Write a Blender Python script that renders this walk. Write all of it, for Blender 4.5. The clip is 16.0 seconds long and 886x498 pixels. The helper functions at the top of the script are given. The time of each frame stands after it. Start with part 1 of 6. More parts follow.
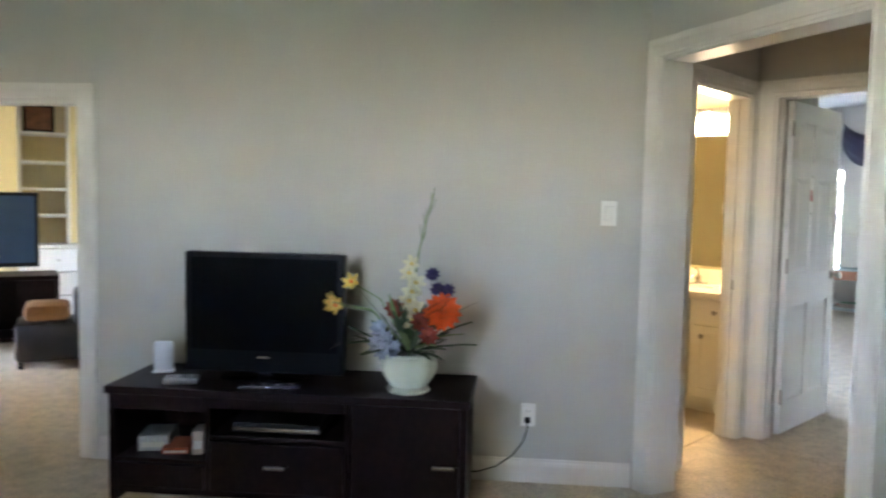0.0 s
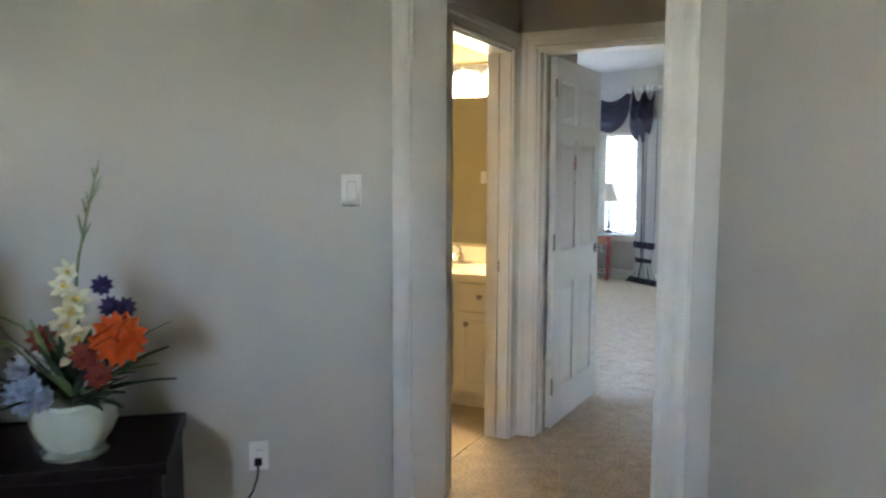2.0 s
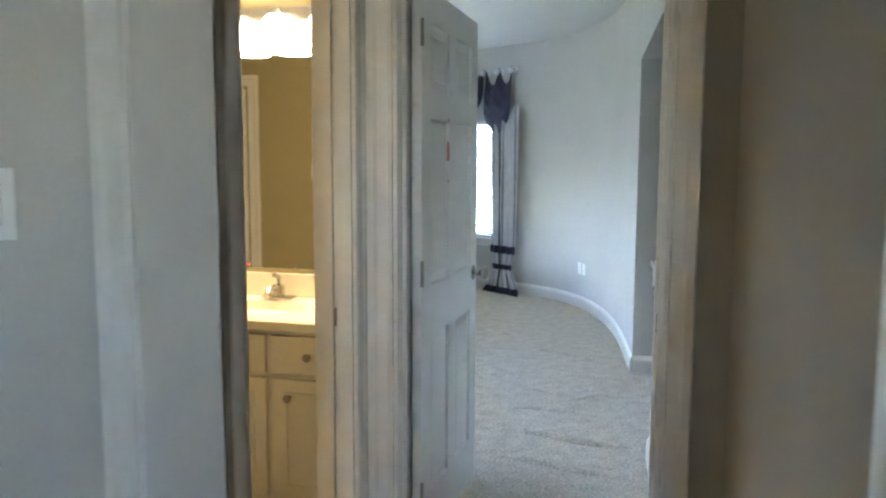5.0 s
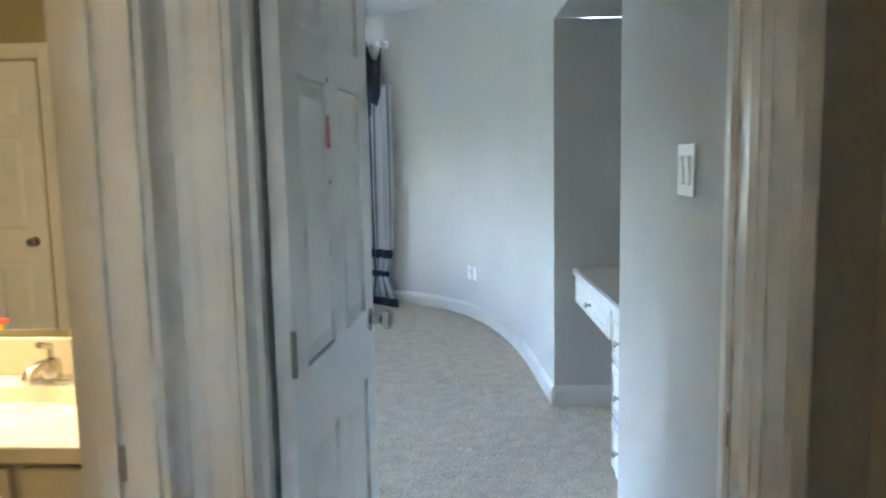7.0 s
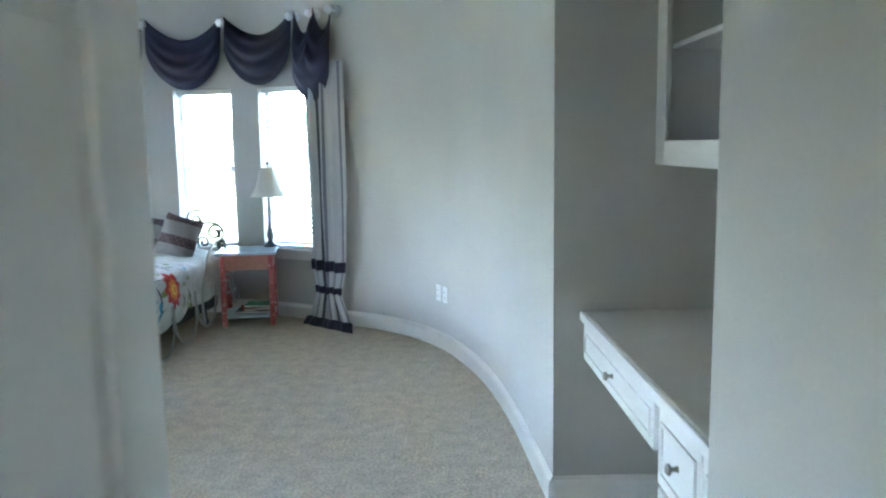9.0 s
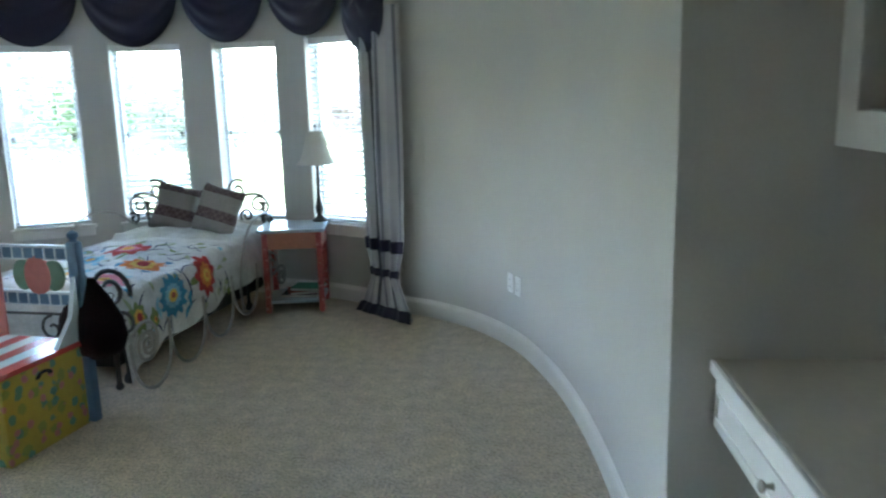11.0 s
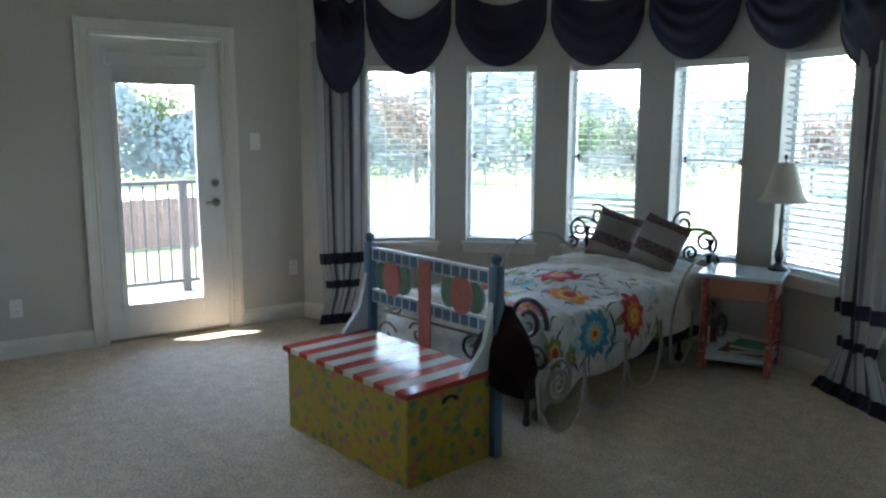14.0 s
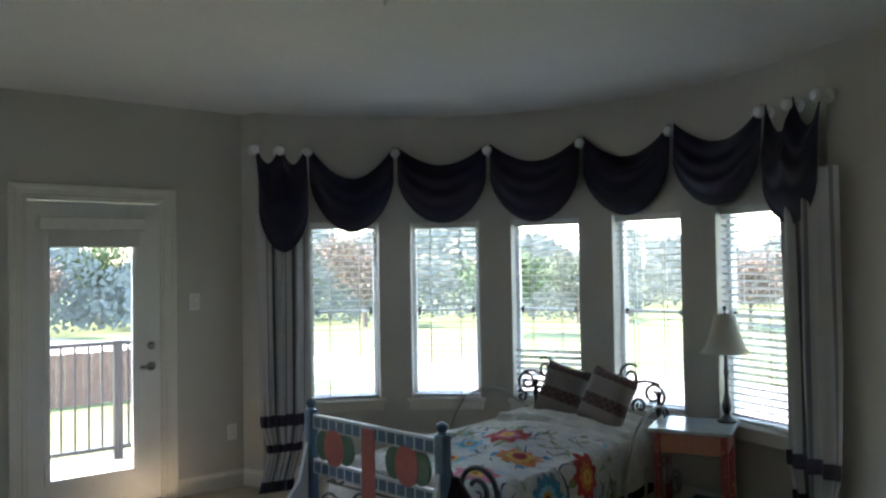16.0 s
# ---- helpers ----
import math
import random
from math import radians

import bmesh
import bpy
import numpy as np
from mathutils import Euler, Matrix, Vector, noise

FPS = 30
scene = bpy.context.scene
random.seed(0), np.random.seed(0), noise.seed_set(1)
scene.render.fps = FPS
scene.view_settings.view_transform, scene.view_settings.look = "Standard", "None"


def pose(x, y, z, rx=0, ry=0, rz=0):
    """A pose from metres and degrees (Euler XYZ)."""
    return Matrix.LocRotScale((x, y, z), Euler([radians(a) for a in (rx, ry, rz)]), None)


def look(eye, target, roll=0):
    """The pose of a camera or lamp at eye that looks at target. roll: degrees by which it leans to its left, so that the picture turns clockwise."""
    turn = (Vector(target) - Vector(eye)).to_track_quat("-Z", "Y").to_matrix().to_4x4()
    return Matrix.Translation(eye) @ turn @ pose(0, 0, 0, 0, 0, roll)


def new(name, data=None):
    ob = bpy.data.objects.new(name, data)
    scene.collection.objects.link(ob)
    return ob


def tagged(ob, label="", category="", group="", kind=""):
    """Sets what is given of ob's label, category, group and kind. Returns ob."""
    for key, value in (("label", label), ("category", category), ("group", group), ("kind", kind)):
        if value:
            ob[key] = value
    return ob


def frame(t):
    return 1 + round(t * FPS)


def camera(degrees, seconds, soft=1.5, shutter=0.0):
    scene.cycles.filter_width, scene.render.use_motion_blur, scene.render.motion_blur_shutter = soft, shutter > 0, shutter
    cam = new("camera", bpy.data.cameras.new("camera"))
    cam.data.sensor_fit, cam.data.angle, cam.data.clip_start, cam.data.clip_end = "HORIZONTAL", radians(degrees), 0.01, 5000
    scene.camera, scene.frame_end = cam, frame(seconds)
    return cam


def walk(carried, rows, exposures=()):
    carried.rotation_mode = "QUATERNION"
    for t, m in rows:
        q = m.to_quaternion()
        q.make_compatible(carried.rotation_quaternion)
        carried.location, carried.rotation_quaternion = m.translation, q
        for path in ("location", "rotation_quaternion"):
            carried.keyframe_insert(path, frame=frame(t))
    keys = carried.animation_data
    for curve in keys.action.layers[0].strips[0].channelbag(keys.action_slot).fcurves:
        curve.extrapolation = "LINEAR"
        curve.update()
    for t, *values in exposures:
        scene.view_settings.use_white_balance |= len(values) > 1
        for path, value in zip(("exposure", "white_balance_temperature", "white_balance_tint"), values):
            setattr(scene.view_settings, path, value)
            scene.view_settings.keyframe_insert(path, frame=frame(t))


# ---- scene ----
cam = camera(60.0, 16.0, soft=2.2, shutter=0.5)
PATH = [
    (0, (1.768, -4.805, 1.412), (0.381, -3.371, 1.279), 1.2),
    (0.5, (1.654, -4.565, 1.421), (0.421, -2.999, 1.254), 1.0),
    (1, (1.615, -4.41, 1.404), (0.5, -2.758, 1.239), 0.2),
    (1.5, (1.508, -4.2, 1.423), (0.503, -2.482, 1.233), 0.1),
    (2, (1.37, -4.02, 1.43), (0.479, -2.241, 1.226), 0.2),
    (2.5, (1.214, -3.834, 1.425), (0.445, -1.999, 1.222), -0.3),
    (3, (1.13, -3.588, 1.424), (0.414, -1.732, 1.223), 0.1),
    (3.5, (1.075, -3.375, 1.428), (0.408, -1.50, 1.229), -0.3),
    (4, (0.985, -3.145, 1.428), (0.382, -1.25, 1.223), -0.2),
    (4.2, (0.945, -3.04, 1.430), (0.357, -1.14, 1.22), 0.0),
    (6.3, (0.545, -1.867, 1.4), (0.285, 0.103, 1.175), -0.7),
    (7, (0.448, -1.467, 1.417), (0.307, 0.513, 1.174), -1.1),
    (7.5, (0.442, -1.166, 1.405), (0.33, 0.817, 1.169), -1.0),
    (8, (0.436, -0.872, 1.401), (0.332, 1.112, 1.173), -0.2),
    (8.2, (0.44, -0.736, 1.408), (0.344, 1.249, 1.175), -0.3),
    (10.3, (0.463, 0.487, 1.45), (0.353, 2.45, 1.079), -2.1),
    (10.5, (0.45, 0.517, 1.495), (0.309, 2.474, 1.107), -2.1),
    (11, (0.445, 0.749, 1.486), (0.165, 2.69, 1.096), -1.5),
    (11.5, (0.424, 0.951, 1.462), (-0.043, 2.858, 1.08), -1.2),
    (12, (0.358, 1.096, 1.449), (-0.312, 2.942, 1.075), -0.9),
    (12.5, (0.344, 1.189, 1.46), (-0.549, 2.94, 1.092), -0.5),
    (13, (0.281, 1.264, 1.458), (-0.802, 2.906, 1.097), 0.2),
    (13.5, (0.254, 1.294, 1.465), (-0.972, 2.835, 1.113), 0.4),
    (14, (0.258, 1.313, 1.477), (-1.042, 2.8, 1.16), 0.2),
    (14.5, (0.273, 1.338, 1.532), (-1.035, 2.828, 1.272), -0.3),
    (15, (0.268, 1.357, 1.556), (-1.008, 2.889, 1.391), -0.6),
    (16, (0.242, 1.38, 1.572), (-0.97, 2.97, 1.622), -0.9),
]
EXPO = [(0, 7.1, 6350, 22), (1.5, 6.85, 6300, 22), (2.5, 6.5, 6250, 20), (4.2, 6.5, 6000, 17), (6.3, 6.4, 5750, 15), (8.2, 6.4, 5850, 13), (10.3, 5.8, 6200, 10), (11.5, 5.32, 6350, 10), (13, 4.77, 6400, 10), (14.5, 4.47, 6750, 13), (16, 4.13, 7100, 14)]
walk(cam, [(t, look(eye, target, roll)) for t, eye, target, roll in PATH], EXPO)
SKY = 0.15
TV_W, DEN_W, BATH_W, BATH_GLOW = 0.06, 0.6, 0.15, 0.6

# ---- light ----
world = bpy.data.worlds.new("sky")
scene.world = world
world.use_nodes = True
wn = world.node_tree
sky = wn.nodes.new("ShaderNodeTexSky")
sky.sky_type = "NISHITA"
sky.sun_disc = False
sky.sun_elevation = radians(52)
sky.sun_rotation = radians(-130)
sky.air_density, sky.dust_density, sky.ozone_density = 1.0, 0.8, 1.0
wn.links.new(sky.outputs[0], wn.nodes["Background"].inputs[0])
wn.nodes["Background"].inputs[1].default_value = SKY


def lamp(name, kind, m, power, colour, size=0.1, size_y=None, angle=None):
    d = bpy.data.lights.new(name, kind)
    d.energy, d.color = power, colour
    if kind == "AREA":
        d.size = size
        if size_y:
            d.shape, d.size_y = "RECTANGLE", size_y
    elif kind == "SUN":
        d.angle = angle
    else:
        d.shadow_soft_size = size
    ob = new(name, d)
    ob.matrix_world = m
    return ob


# the sun stands high beyond the balcony
lamp("sun", "SUN", look((0, 0, 0), (0.5, 0.42, -0.85)), 2.0, (1.0, 0.95, 0.87), angle=radians(0.6))

# ---- materials ----


def mat(name, colour, rough=0.6, metal=0.0, grain=0.0, scale=40.0, spots=0.0, spot_scale=3.0, bump=0.0, bump_scale=200.0, spec=0.5, sheen=0.0):
    m = bpy.data.materials.new(name)
    m.use_nodes = True
    nt = m.node_tree
    b = nt.nodes["Principled BSDF"]
    b.inputs["Roughness"].default_value = rough
    b.inputs["Metallic"].default_value = metal
    b.inputs["Specular IOR Level"].default_value = spec
    b.inputs["Sheen Weight"].default_value = sheen
    b.inputs["Base Color"].default_value = (*colour, 1)
    co = nt.nodes.new("ShaderNodeTexCoord")
    last = None
    if grain or spots:
        rgb = nt.nodes.new("ShaderNodeRGB")
        rgb.outputs[0].default_value = (*colour, 1)
        last = rgb.outputs[0]
        for amount, size, detail in ((spots, spot_scale, 3.0), (grain, scale, 5.0)):
            if not amount:
                continue
            n = nt.nodes.new("ShaderNodeTexNoise")
            n.inputs["Scale"].default_value = size
            n.inputs["Detail"].default_value = detail
            nt.links.new(co.outputs["Object"], n.inputs["Vector"])
            r = nt.nodes.new("ShaderNodeMapRange")
            r.inputs["From Min"].default_value, r.inputs["From Max"].default_value = 0.3, 0.7
            r.inputs["To Min"].default_value, r.inputs["To Max"].default_value = 1 - amount, 1 + amount
            nt.links.new(n.outputs["Fac"], r.inputs["Value"])
            v = nt.nodes.new("ShaderNodeVectorMath")
            v.operation = "SCALE"
            nt.links.new(last, v.inputs[0])
            nt.links.new(r.outputs[0], v.inputs["Scale"])
            last = v.outputs[0]
        nt.links.new(last, b.inputs["Base Color"])
    if bump:
        n = nt.nodes.new("ShaderNodeTexNoise")
        n.inputs["Scale"].default_value = bump_scale
        n.inputs["Detail"].default_value = 4
        nt.links.new(co.outputs["Object"], n.inputs["Vector"])
        k = nt.nodes.new("ShaderNodeBump")
        k.inputs["Strength"].default_value = bump
        k.inputs["Distance"].default_value = 0.01
        nt.links.new(n.outputs["Fac"], k.inputs["Height"])
        nt.links.new(k.outputs[0], b.inputs["Normal"])
    return m


def glow(name, colour, strength):
    m = bpy.data.materials.new(name)
    m.use_nodes = True
    b = m.node_tree.nodes["Principled BSDF"]
    b.inputs["Base Color"].default_value = (*colour, 1)
    b.inputs["Emission Color"].default_value = (*colour, 1)
    b.inputs["Emission Strength"].default_value = strength
    return m


WALL = mat("greige wall paint", (0.56, 0.54, 0.495), 0.75, grain=0.02, scale=90, spots=0.03, spot_scale=1.3, bump=0.12, bump_scale=160)
OLIVE = mat("olive bathroom paint", (0.40, 0.34, 0.18), 0.7, grain=0.03, scale=60, spots=0.04, spot_scale=2, bump=0.12, bump_scale=160)
CEIL = mat("ceiling paint", (0.70, 0.685, 0.65), 0.85, grain=0.02, scale=80, spots=0.02, bump=0.25, bump_scale=120)
TRIM = mat("white trim paint", (0.76, 0.73, 0.68), 0.38, grain=0.015, scale=50, spots=0.03, spot_scale=4, bump=0.03, bump_scale=90)
DOORP = mat("white door paint", (0.80, 0.79, 0.77), 0.35, grain=0.015, scale=60, spots=0.02, spot_scale=5, bump=0.03, bump_scale=110)
CARPET = mat("beige carpet", (0.58, 0.485, 0.365), 0.98, grain=0.34, scale=75, spots=0.13, spot_scale=12, bump=1.0, bump_scale=90, spec=0.1, sheen=0.2)
TILE = mat("beige floor tile", (0.50, 0.41, 0.28), 0.4, grain=0.06, scale=25, spots=0.10, spot_scale=4, bump=0.05)
PLATE = mat("white switch plastic", (0.83, 0.82, 0.79), 0.35, grain=0.01)
# near-black for gaps and latches, and for the chest handle's painted shade
DARK = mat("dark gap, latch and hole shade", (0.02, 0.02, 0.02), 0.7)
CHROME = mat("brushed nickel", (0.55, 0.53, 0.50), 0.25, 1.0, grain=0.05, scale=80)
BRASS = mat("dull steel", (0.35, 0.32, 0.28), 0.4, 1.0, grain=0.05, scale=80)


def glass_mat(name, tint=(1, 1, 1)):
    m = bpy.data.materials.new(name)
    m.use_nodes = True
    nt = m.node_tree
    out = nt.nodes["Material Output"]
    nt.nodes.remove(nt.nodes["Principled BSDF"])
    clear, gloss, mix = (nt.nodes.new(n) for n in ("ShaderNodeBsdfTransparent", "ShaderNodeBsdfGlossy", "ShaderNodeMixShader"))
    fres = nt.nodes.new("ShaderNodeFresnel")
    fres.inputs[0].default_value = 1.3
    clear.inputs[0].default_value = (*tint, 1)
    gloss.inputs["Roughness"].default_value = 0.02
    nt.links.new(fres.outputs[0], mix.inputs[0])
    nt.links.new(clear.outputs[0], mix.inputs[1])
    nt.links.new(gloss.outputs[0], mix.inputs[2])
    nt.links.new(mix.outputs[0], out.inputs[0])
    return m


PANE = glass_mat("window glass")

# ---- builders ----


def box(bm, x0, x1, y0, y1, z0, z1, bevel=0.0, m=None):
    g = bmesh.ops.create_cube(bm, size=1, matrix=Matrix.Translation(((x0 + x1) / 2, (y0 + y1) / 2, (z0 + z1) / 2)) @ Matrix.Diagonal((x1 - x0, y1 - y0, z1 - z0, 1)))
    vs = g["verts"]
    if bevel:
        es = list({e for v in vs for e in v.link_edges})
        r = bmesh.ops.bevel(bm, geom=es, offset=bevel, segments=2, affect="EDGES", profile=0.5)
        vs = list({v for f in r["faces"] for v in f.verts} | {v for v in vs if v.is_valid})
    if m is not None:
        bmesh.ops.transform(bm, matrix=m, verts=vs)
    return vs


def cyl(bm, p, q, r, r2=None, seg=16):
    p, q = Vector(p), Vector(q)
    d = q - p
    m = Matrix.Translation((p + q) / 2) @ d.to_track_quat("Z", "Y").to_matrix().to_4x4()
    bmesh.ops.create_cone(bm, cap_ends=True, segments=seg, radius1=r, radius2=r if r2 is None else r2, depth=d.length, matrix=m)


def ball(bm, c, r, sx=1, sy=1, sz=1, u=14, v=9, m=None):
    mm = Matrix.Translation(c) @ (m if m is not None else Matrix.Identity(4)) @ Matrix.Diagonal((sx * r, sy * r, sz * r, 1))
    bmesh.ops.create_uvsphere(bm, u_segments=u, v_segments=v, radius=1, matrix=mm)


def lathe(bm, profile, centre=(0, 0, 0), seg=24, ripple=0.0, lobes=8):
    rings = []
    for r, z in profile:
        rings.append([bm.verts.new((centre[0] + r * (1 + ripple * math.cos(lobes * a)) * math.cos(a), centre[1] + r * (1 + ripple * math.cos(lobes * a)) * math.sin(a), centre[2] + z)) for a in (2 * math.pi * k / seg for k in range(seg))])
    for a, b in zip(rings, rings[1:]):
        for k in range(seg):
            bm.faces.new((a[k], a[(k + 1) % seg], b[(k + 1) % seg], b[k]))
    for ring in (rings[0], rings[-1]):
        if profile[0 if ring is rings[0] else -1][0] > 1e-4:
            bm.faces.new(ring if ring is rings[-1] else ring[::-1])


def tube(bm, pts, r, seg=8, taper=None):
    pts = [Vector(p) for p in pts]
    rings, n = [], None
    for k, p in enumerate(pts):
        d = (pts[min(k + 1, len(pts) - 1)] - pts[max(k - 1, 0)]).normalized()
        if n is None:
            n = d.orthogonal().normalized()
        n = (n - d * n.dot(d)).normalized()
        b = d.cross(n)
        rr = r if taper is None else r + (taper - r) * k / (len(pts) - 1)
        rings.append([bm.verts.new(p + rr * (math.cos(2 * math.pi * j / seg) * n + math.sin(2 * math.pi * j / seg) * b)) for j in range(seg)])
    for a, b in zip(rings, rings[1:]):
        for j in range(seg):
            bm.faces.new((a[j], a[(j + 1) % seg], b[(j + 1) % seg], b[j]))
    bm.faces.new(rings[0][::-1])
    bm.faces.new(rings[-1])


def prism(bm, poly, z0, z1):
    lo = [bm.verts.new((x, y, z0)) for x, y in poly]
    hi = [bm.verts.new((x, y, z1)) for x, y in poly]
    n = len(poly)
    for k in range(n):
        bm.faces.new((lo[k], lo[(k + 1) % n], hi[(k + 1) % n], hi[k]))
    bm.faces.new(lo[::-1])
    bm.faces.new(hi)


def part(name, bm, material, parent=None, label="", smooth=False, mats=()):
    bmesh.ops.recalc_face_normals(bm, faces=bm.faces)
    me = bpy.data.meshes.new(name)
    bm.to_mesh(me)
    bm.free()
    for mt in (material, *mats):
        me.materials.append(mt)
    if smooth:
        me.polygons.foreach_set("use_smooth", [True] * len(me.polygons))
        me.set_sharp_from_angle(angle=radians(40))
    ob = new(name, me)
    if parent is not None:
        ob.parent = parent
    if label:
        tagged(ob, label)
    return ob


def thing(name, m, label, category, group="", kind=""):
    e = new(name)
    e.empty_display_size = 0.1
    e.matrix_world = m
    return tagged(e, label, category, group, kind)


def along(p, q):
    """Pose with x from p to q on plan, y to the left of it."""
    return pose(p[0], p[1], 0, 0, 0, math.degrees(math.atan2(q[1] - p[1], q[0] - p[0])))


def wall(name, p, q, thick, z1, material, openings=(), z0=0.0, label=""):
    """A straight wall whose room face runs from p to q; thick > 0 lies to the left of that way. openings: (s0, s1, z0, z1)."""
    bm = bmesh.new()
    length = math.hypot(q[0] - p[0], q[1] - p[1])
    s = 0.0
    ya, yb = sorted((0.0, thick))
    for a, b, lo, hi in sorted(openings):
        if a > s:
            box(bm, s, a, ya, yb, z0, z1)
        if lo > z0:
            box(bm, a, b, ya, yb, z0, lo)
        if hi < z1:
            box(bm, a, b, ya, yb, hi, z1)
        s = b
    if s < length:
        box(bm, s, length, ya, yb, z0, z1)
    ob = part(name, bm, material)
    ob.matrix_world = along(p, q)
    return tagged(ob, label or "painted plaster wall", "wall", kind="structure")


BASE_PROFILE = ((0, 0), (0.016, 0), (0.016, 0.085), (0.012, 0.098), (0.006, 0.105), (0.004, 0.115), (0, 0.118))


def sweep(bm, pts, profile, side):
    """A moulding along plan points; side: +1 puts it to the left of the way."""
    rings = []
    for k, p in enumerate(pts):
        a, b = Vector(pts[max(k - 1, 0)]), Vector(pts[min(k + 1, len(pts) - 1)])
        d = (b - a).normalized()
        n = Vector((-d.y, d.x)) * side
        rings.append([bm.verts.new((p[0] + n.x * o, p[1] + n.y * o, z)) for o, z in profile])
    for a, b in zip(rings, rings[1:]):
        for j in range(len(profile)):
            bm.faces.new((a[j], a[(j + 1) % len(profile)], b[(j + 1) % len(profile)], b[j]))
    bm.faces.new(rings[0])
    bm.faces.new(rings[-1][::-1])


def baseboard(pts, side):
    bm = bmesh.new()
    sweep(bm, pts, BASE_PROFILE, side)
    return tagged(part("baseboard", bm, TRIM), "white moulded baseboard along the wall", "baseboard", kind="structure")


CASING = ((0.0, 0.0), (0.0, 0.012), (0.012, 0.016), (0.018, 0.011), (0.05, 0.014), (0.062, 0.02), (0.085, 0.022), (0.09, 0.018), (0.09, 0.0))


def casing(name, m, width, height, side=1, depth=1.0, label="white moulded door casing"):
    """Trim round an opening from x 0 to width, on the face y = 0 of pose m, standing out to side."""
    e = tagged(new(name), label, "door trim", kind="structure")
    e.matrix_world = m
    for n, make in (("casing_left", lambda o: (-o, None)), ("casing_right", lambda o: (width + o, None))):
        bm = bmesh.new()
        lo = [bm.verts.new((make(o)[0], side * d * depth, 0)) for o, d in CASING]
        hi = [bm.verts.new((make(o)[0], side * d * depth, height + o)) for o, d in CASING]
        k = len(CASING)
        for j in range(k):
            bm.faces.new((lo[j], lo[(j + 1) % k], hi[(j + 1) % k], hi[j]))
        bm.faces.new(lo)
        bm.faces.new(hi[::-1])
        part(n, bm, TRIM, e)
    bm = bmesh.new()
    lo = [bm.verts.new((-o, side * d * depth, height + o)) for o, d in CASING]
    hi = [bm.verts.new((width + o, side * d * depth, height + o)) for o, d in CASING]
    k = len(CASING)
    for j in range(k):
        bm.faces.new((lo[j], lo[(j + 1) % k], hi[(j + 1) % k], hi[j]))
    bm.faces.new(lo)
    bm.faces.new(hi[::-1])
    part("casing_head", bm, TRIM, e)
    return e


def jamb(name, m, width, height, thick, stop=None, label="white painted door jamb lining"):
    """The lining of an opening from x 0 to width, y 0 to thick of pose m."""
    e = tagged(new(name), label, "door trim", kind="structure")
    e.matrix_world = m
    ya, yb = sorted((0.0, thick))
    for n, a, b in (("jamb_left", -0.004, 0.014), ("jamb_right", width - 0.014, width + 0.004)):
        bm = bmesh.new()
        box(bm, a, b, ya, yb, 0, height, 0.001)
        if stop is not None:
            box(bm, a if a < 0.2 else a - 0.012, b + 0.012 if a < 0.2 else b, stop, stop + 0.03, 0, height - 0.014, 0.002)
        part(n, bm, TRIM, e)
    bm = bmesh.new()
    box(bm, 0.0141, width - 0.0141, ya, yb, height - 0.014, height + 0.004, 0.001)
    part("jamb_head", bm, TRIM, e)
    return e


def panel_door(name, m, width, label, knobs=((0.07, 0.93),), height=2.03, thick=0.035, hinges=True):
    """Six-panel door leaf: x 0 at the hinge, y 0 to thick."""
    e = thing(name, m, label, "door", kind="structure")
    st, mid = 0.105, 0.10
    rows = ((0.21, 0.80), (0.99, 1.58), (1.68, 1.91))
    cols = ((st, (width - mid) / 2), ((width + mid) / 2, width - st))
    bm = bmesh.new()
    box(bm, 0.001, width - 0.001, 0.0125, thick - 0.0125, 0.0125, height - 0.001)
    part("core", bm, DOORP, e)
    for a, b in ((0, st), ((width - mid) / 2, (width + mid) / 2), (width - st, width)):
        bm = bmesh.new()
        box(bm, a, b, 0, thick, 0.0121, height - 0.0001, 0.002)
        part("stile", bm, DOORP, e)
    for a, b in cols:
        z = 0.0121
        for lo, hi in (*rows, (height, height)):
            bm = bmesh.new()
            box(bm, a - 0.003, b + 0.003, 0.0004, thick - 0.0004, z, lo - 0.0001 if lo < height else height - 0.0001, 0.002)
            part("rail", bm, DOORP, e)
            z = hi
    for a, b in cols:
        for lo, hi in rows:
            bm = bmesh.new()
            for y0, y1 in ((0.0122, 0.003), (thick - 0.0122, thick - 0.003)):
                o = [bm.verts.new(c) for c in ((a + 0.012, y0, lo + 0.012), (b - 0.012, y0, lo + 0.012), (b - 0.012, y0, hi - 0.012), (a + 0.012, y0, hi - 0.012))]
                i = [bm.verts.new(c) for c in ((a + 0.04, y1, lo + 0.04), (b - 0.04, y1, lo + 0.04), (b - 0.04, y1, hi - 0.04), (a + 0.04, y1, hi - 0.04))]
                for k in range(4):
                    bm.faces.new((o[k], o[(k + 1) % 4], i[(k + 1) % 4], i[k]))
                bm.faces.new(i)
            part("panel", bm, DOORP, e)
    for off, z in knobs:
        bm = bmesh.new()
        for s in (1, -1):
            y = thick if s > 0 else 0
            lathe_y(bm, ((0.032, 0), (0.032, 0.005), (0.014, 0.009), (0.011, 0.03), (0.02, 0.036), (0.027, 0.047), (0.027, 0.058), (0.018, 0.066), (0.0, 0.067)), (width - off, y, z), s)
        part("door_knob", bm, CHROME, e, "round brushed nickel knob", True)
    if hinges:
        for z in (0.2, 1.0, 1.82):
            bm = bmesh.new()
            cyl(bm, (-0.006, -0.004, z), (-0.006, -0.004, z + 0.09), 0.006, seg=10)
            part("hinge", bm, BRASS, e)
    return e


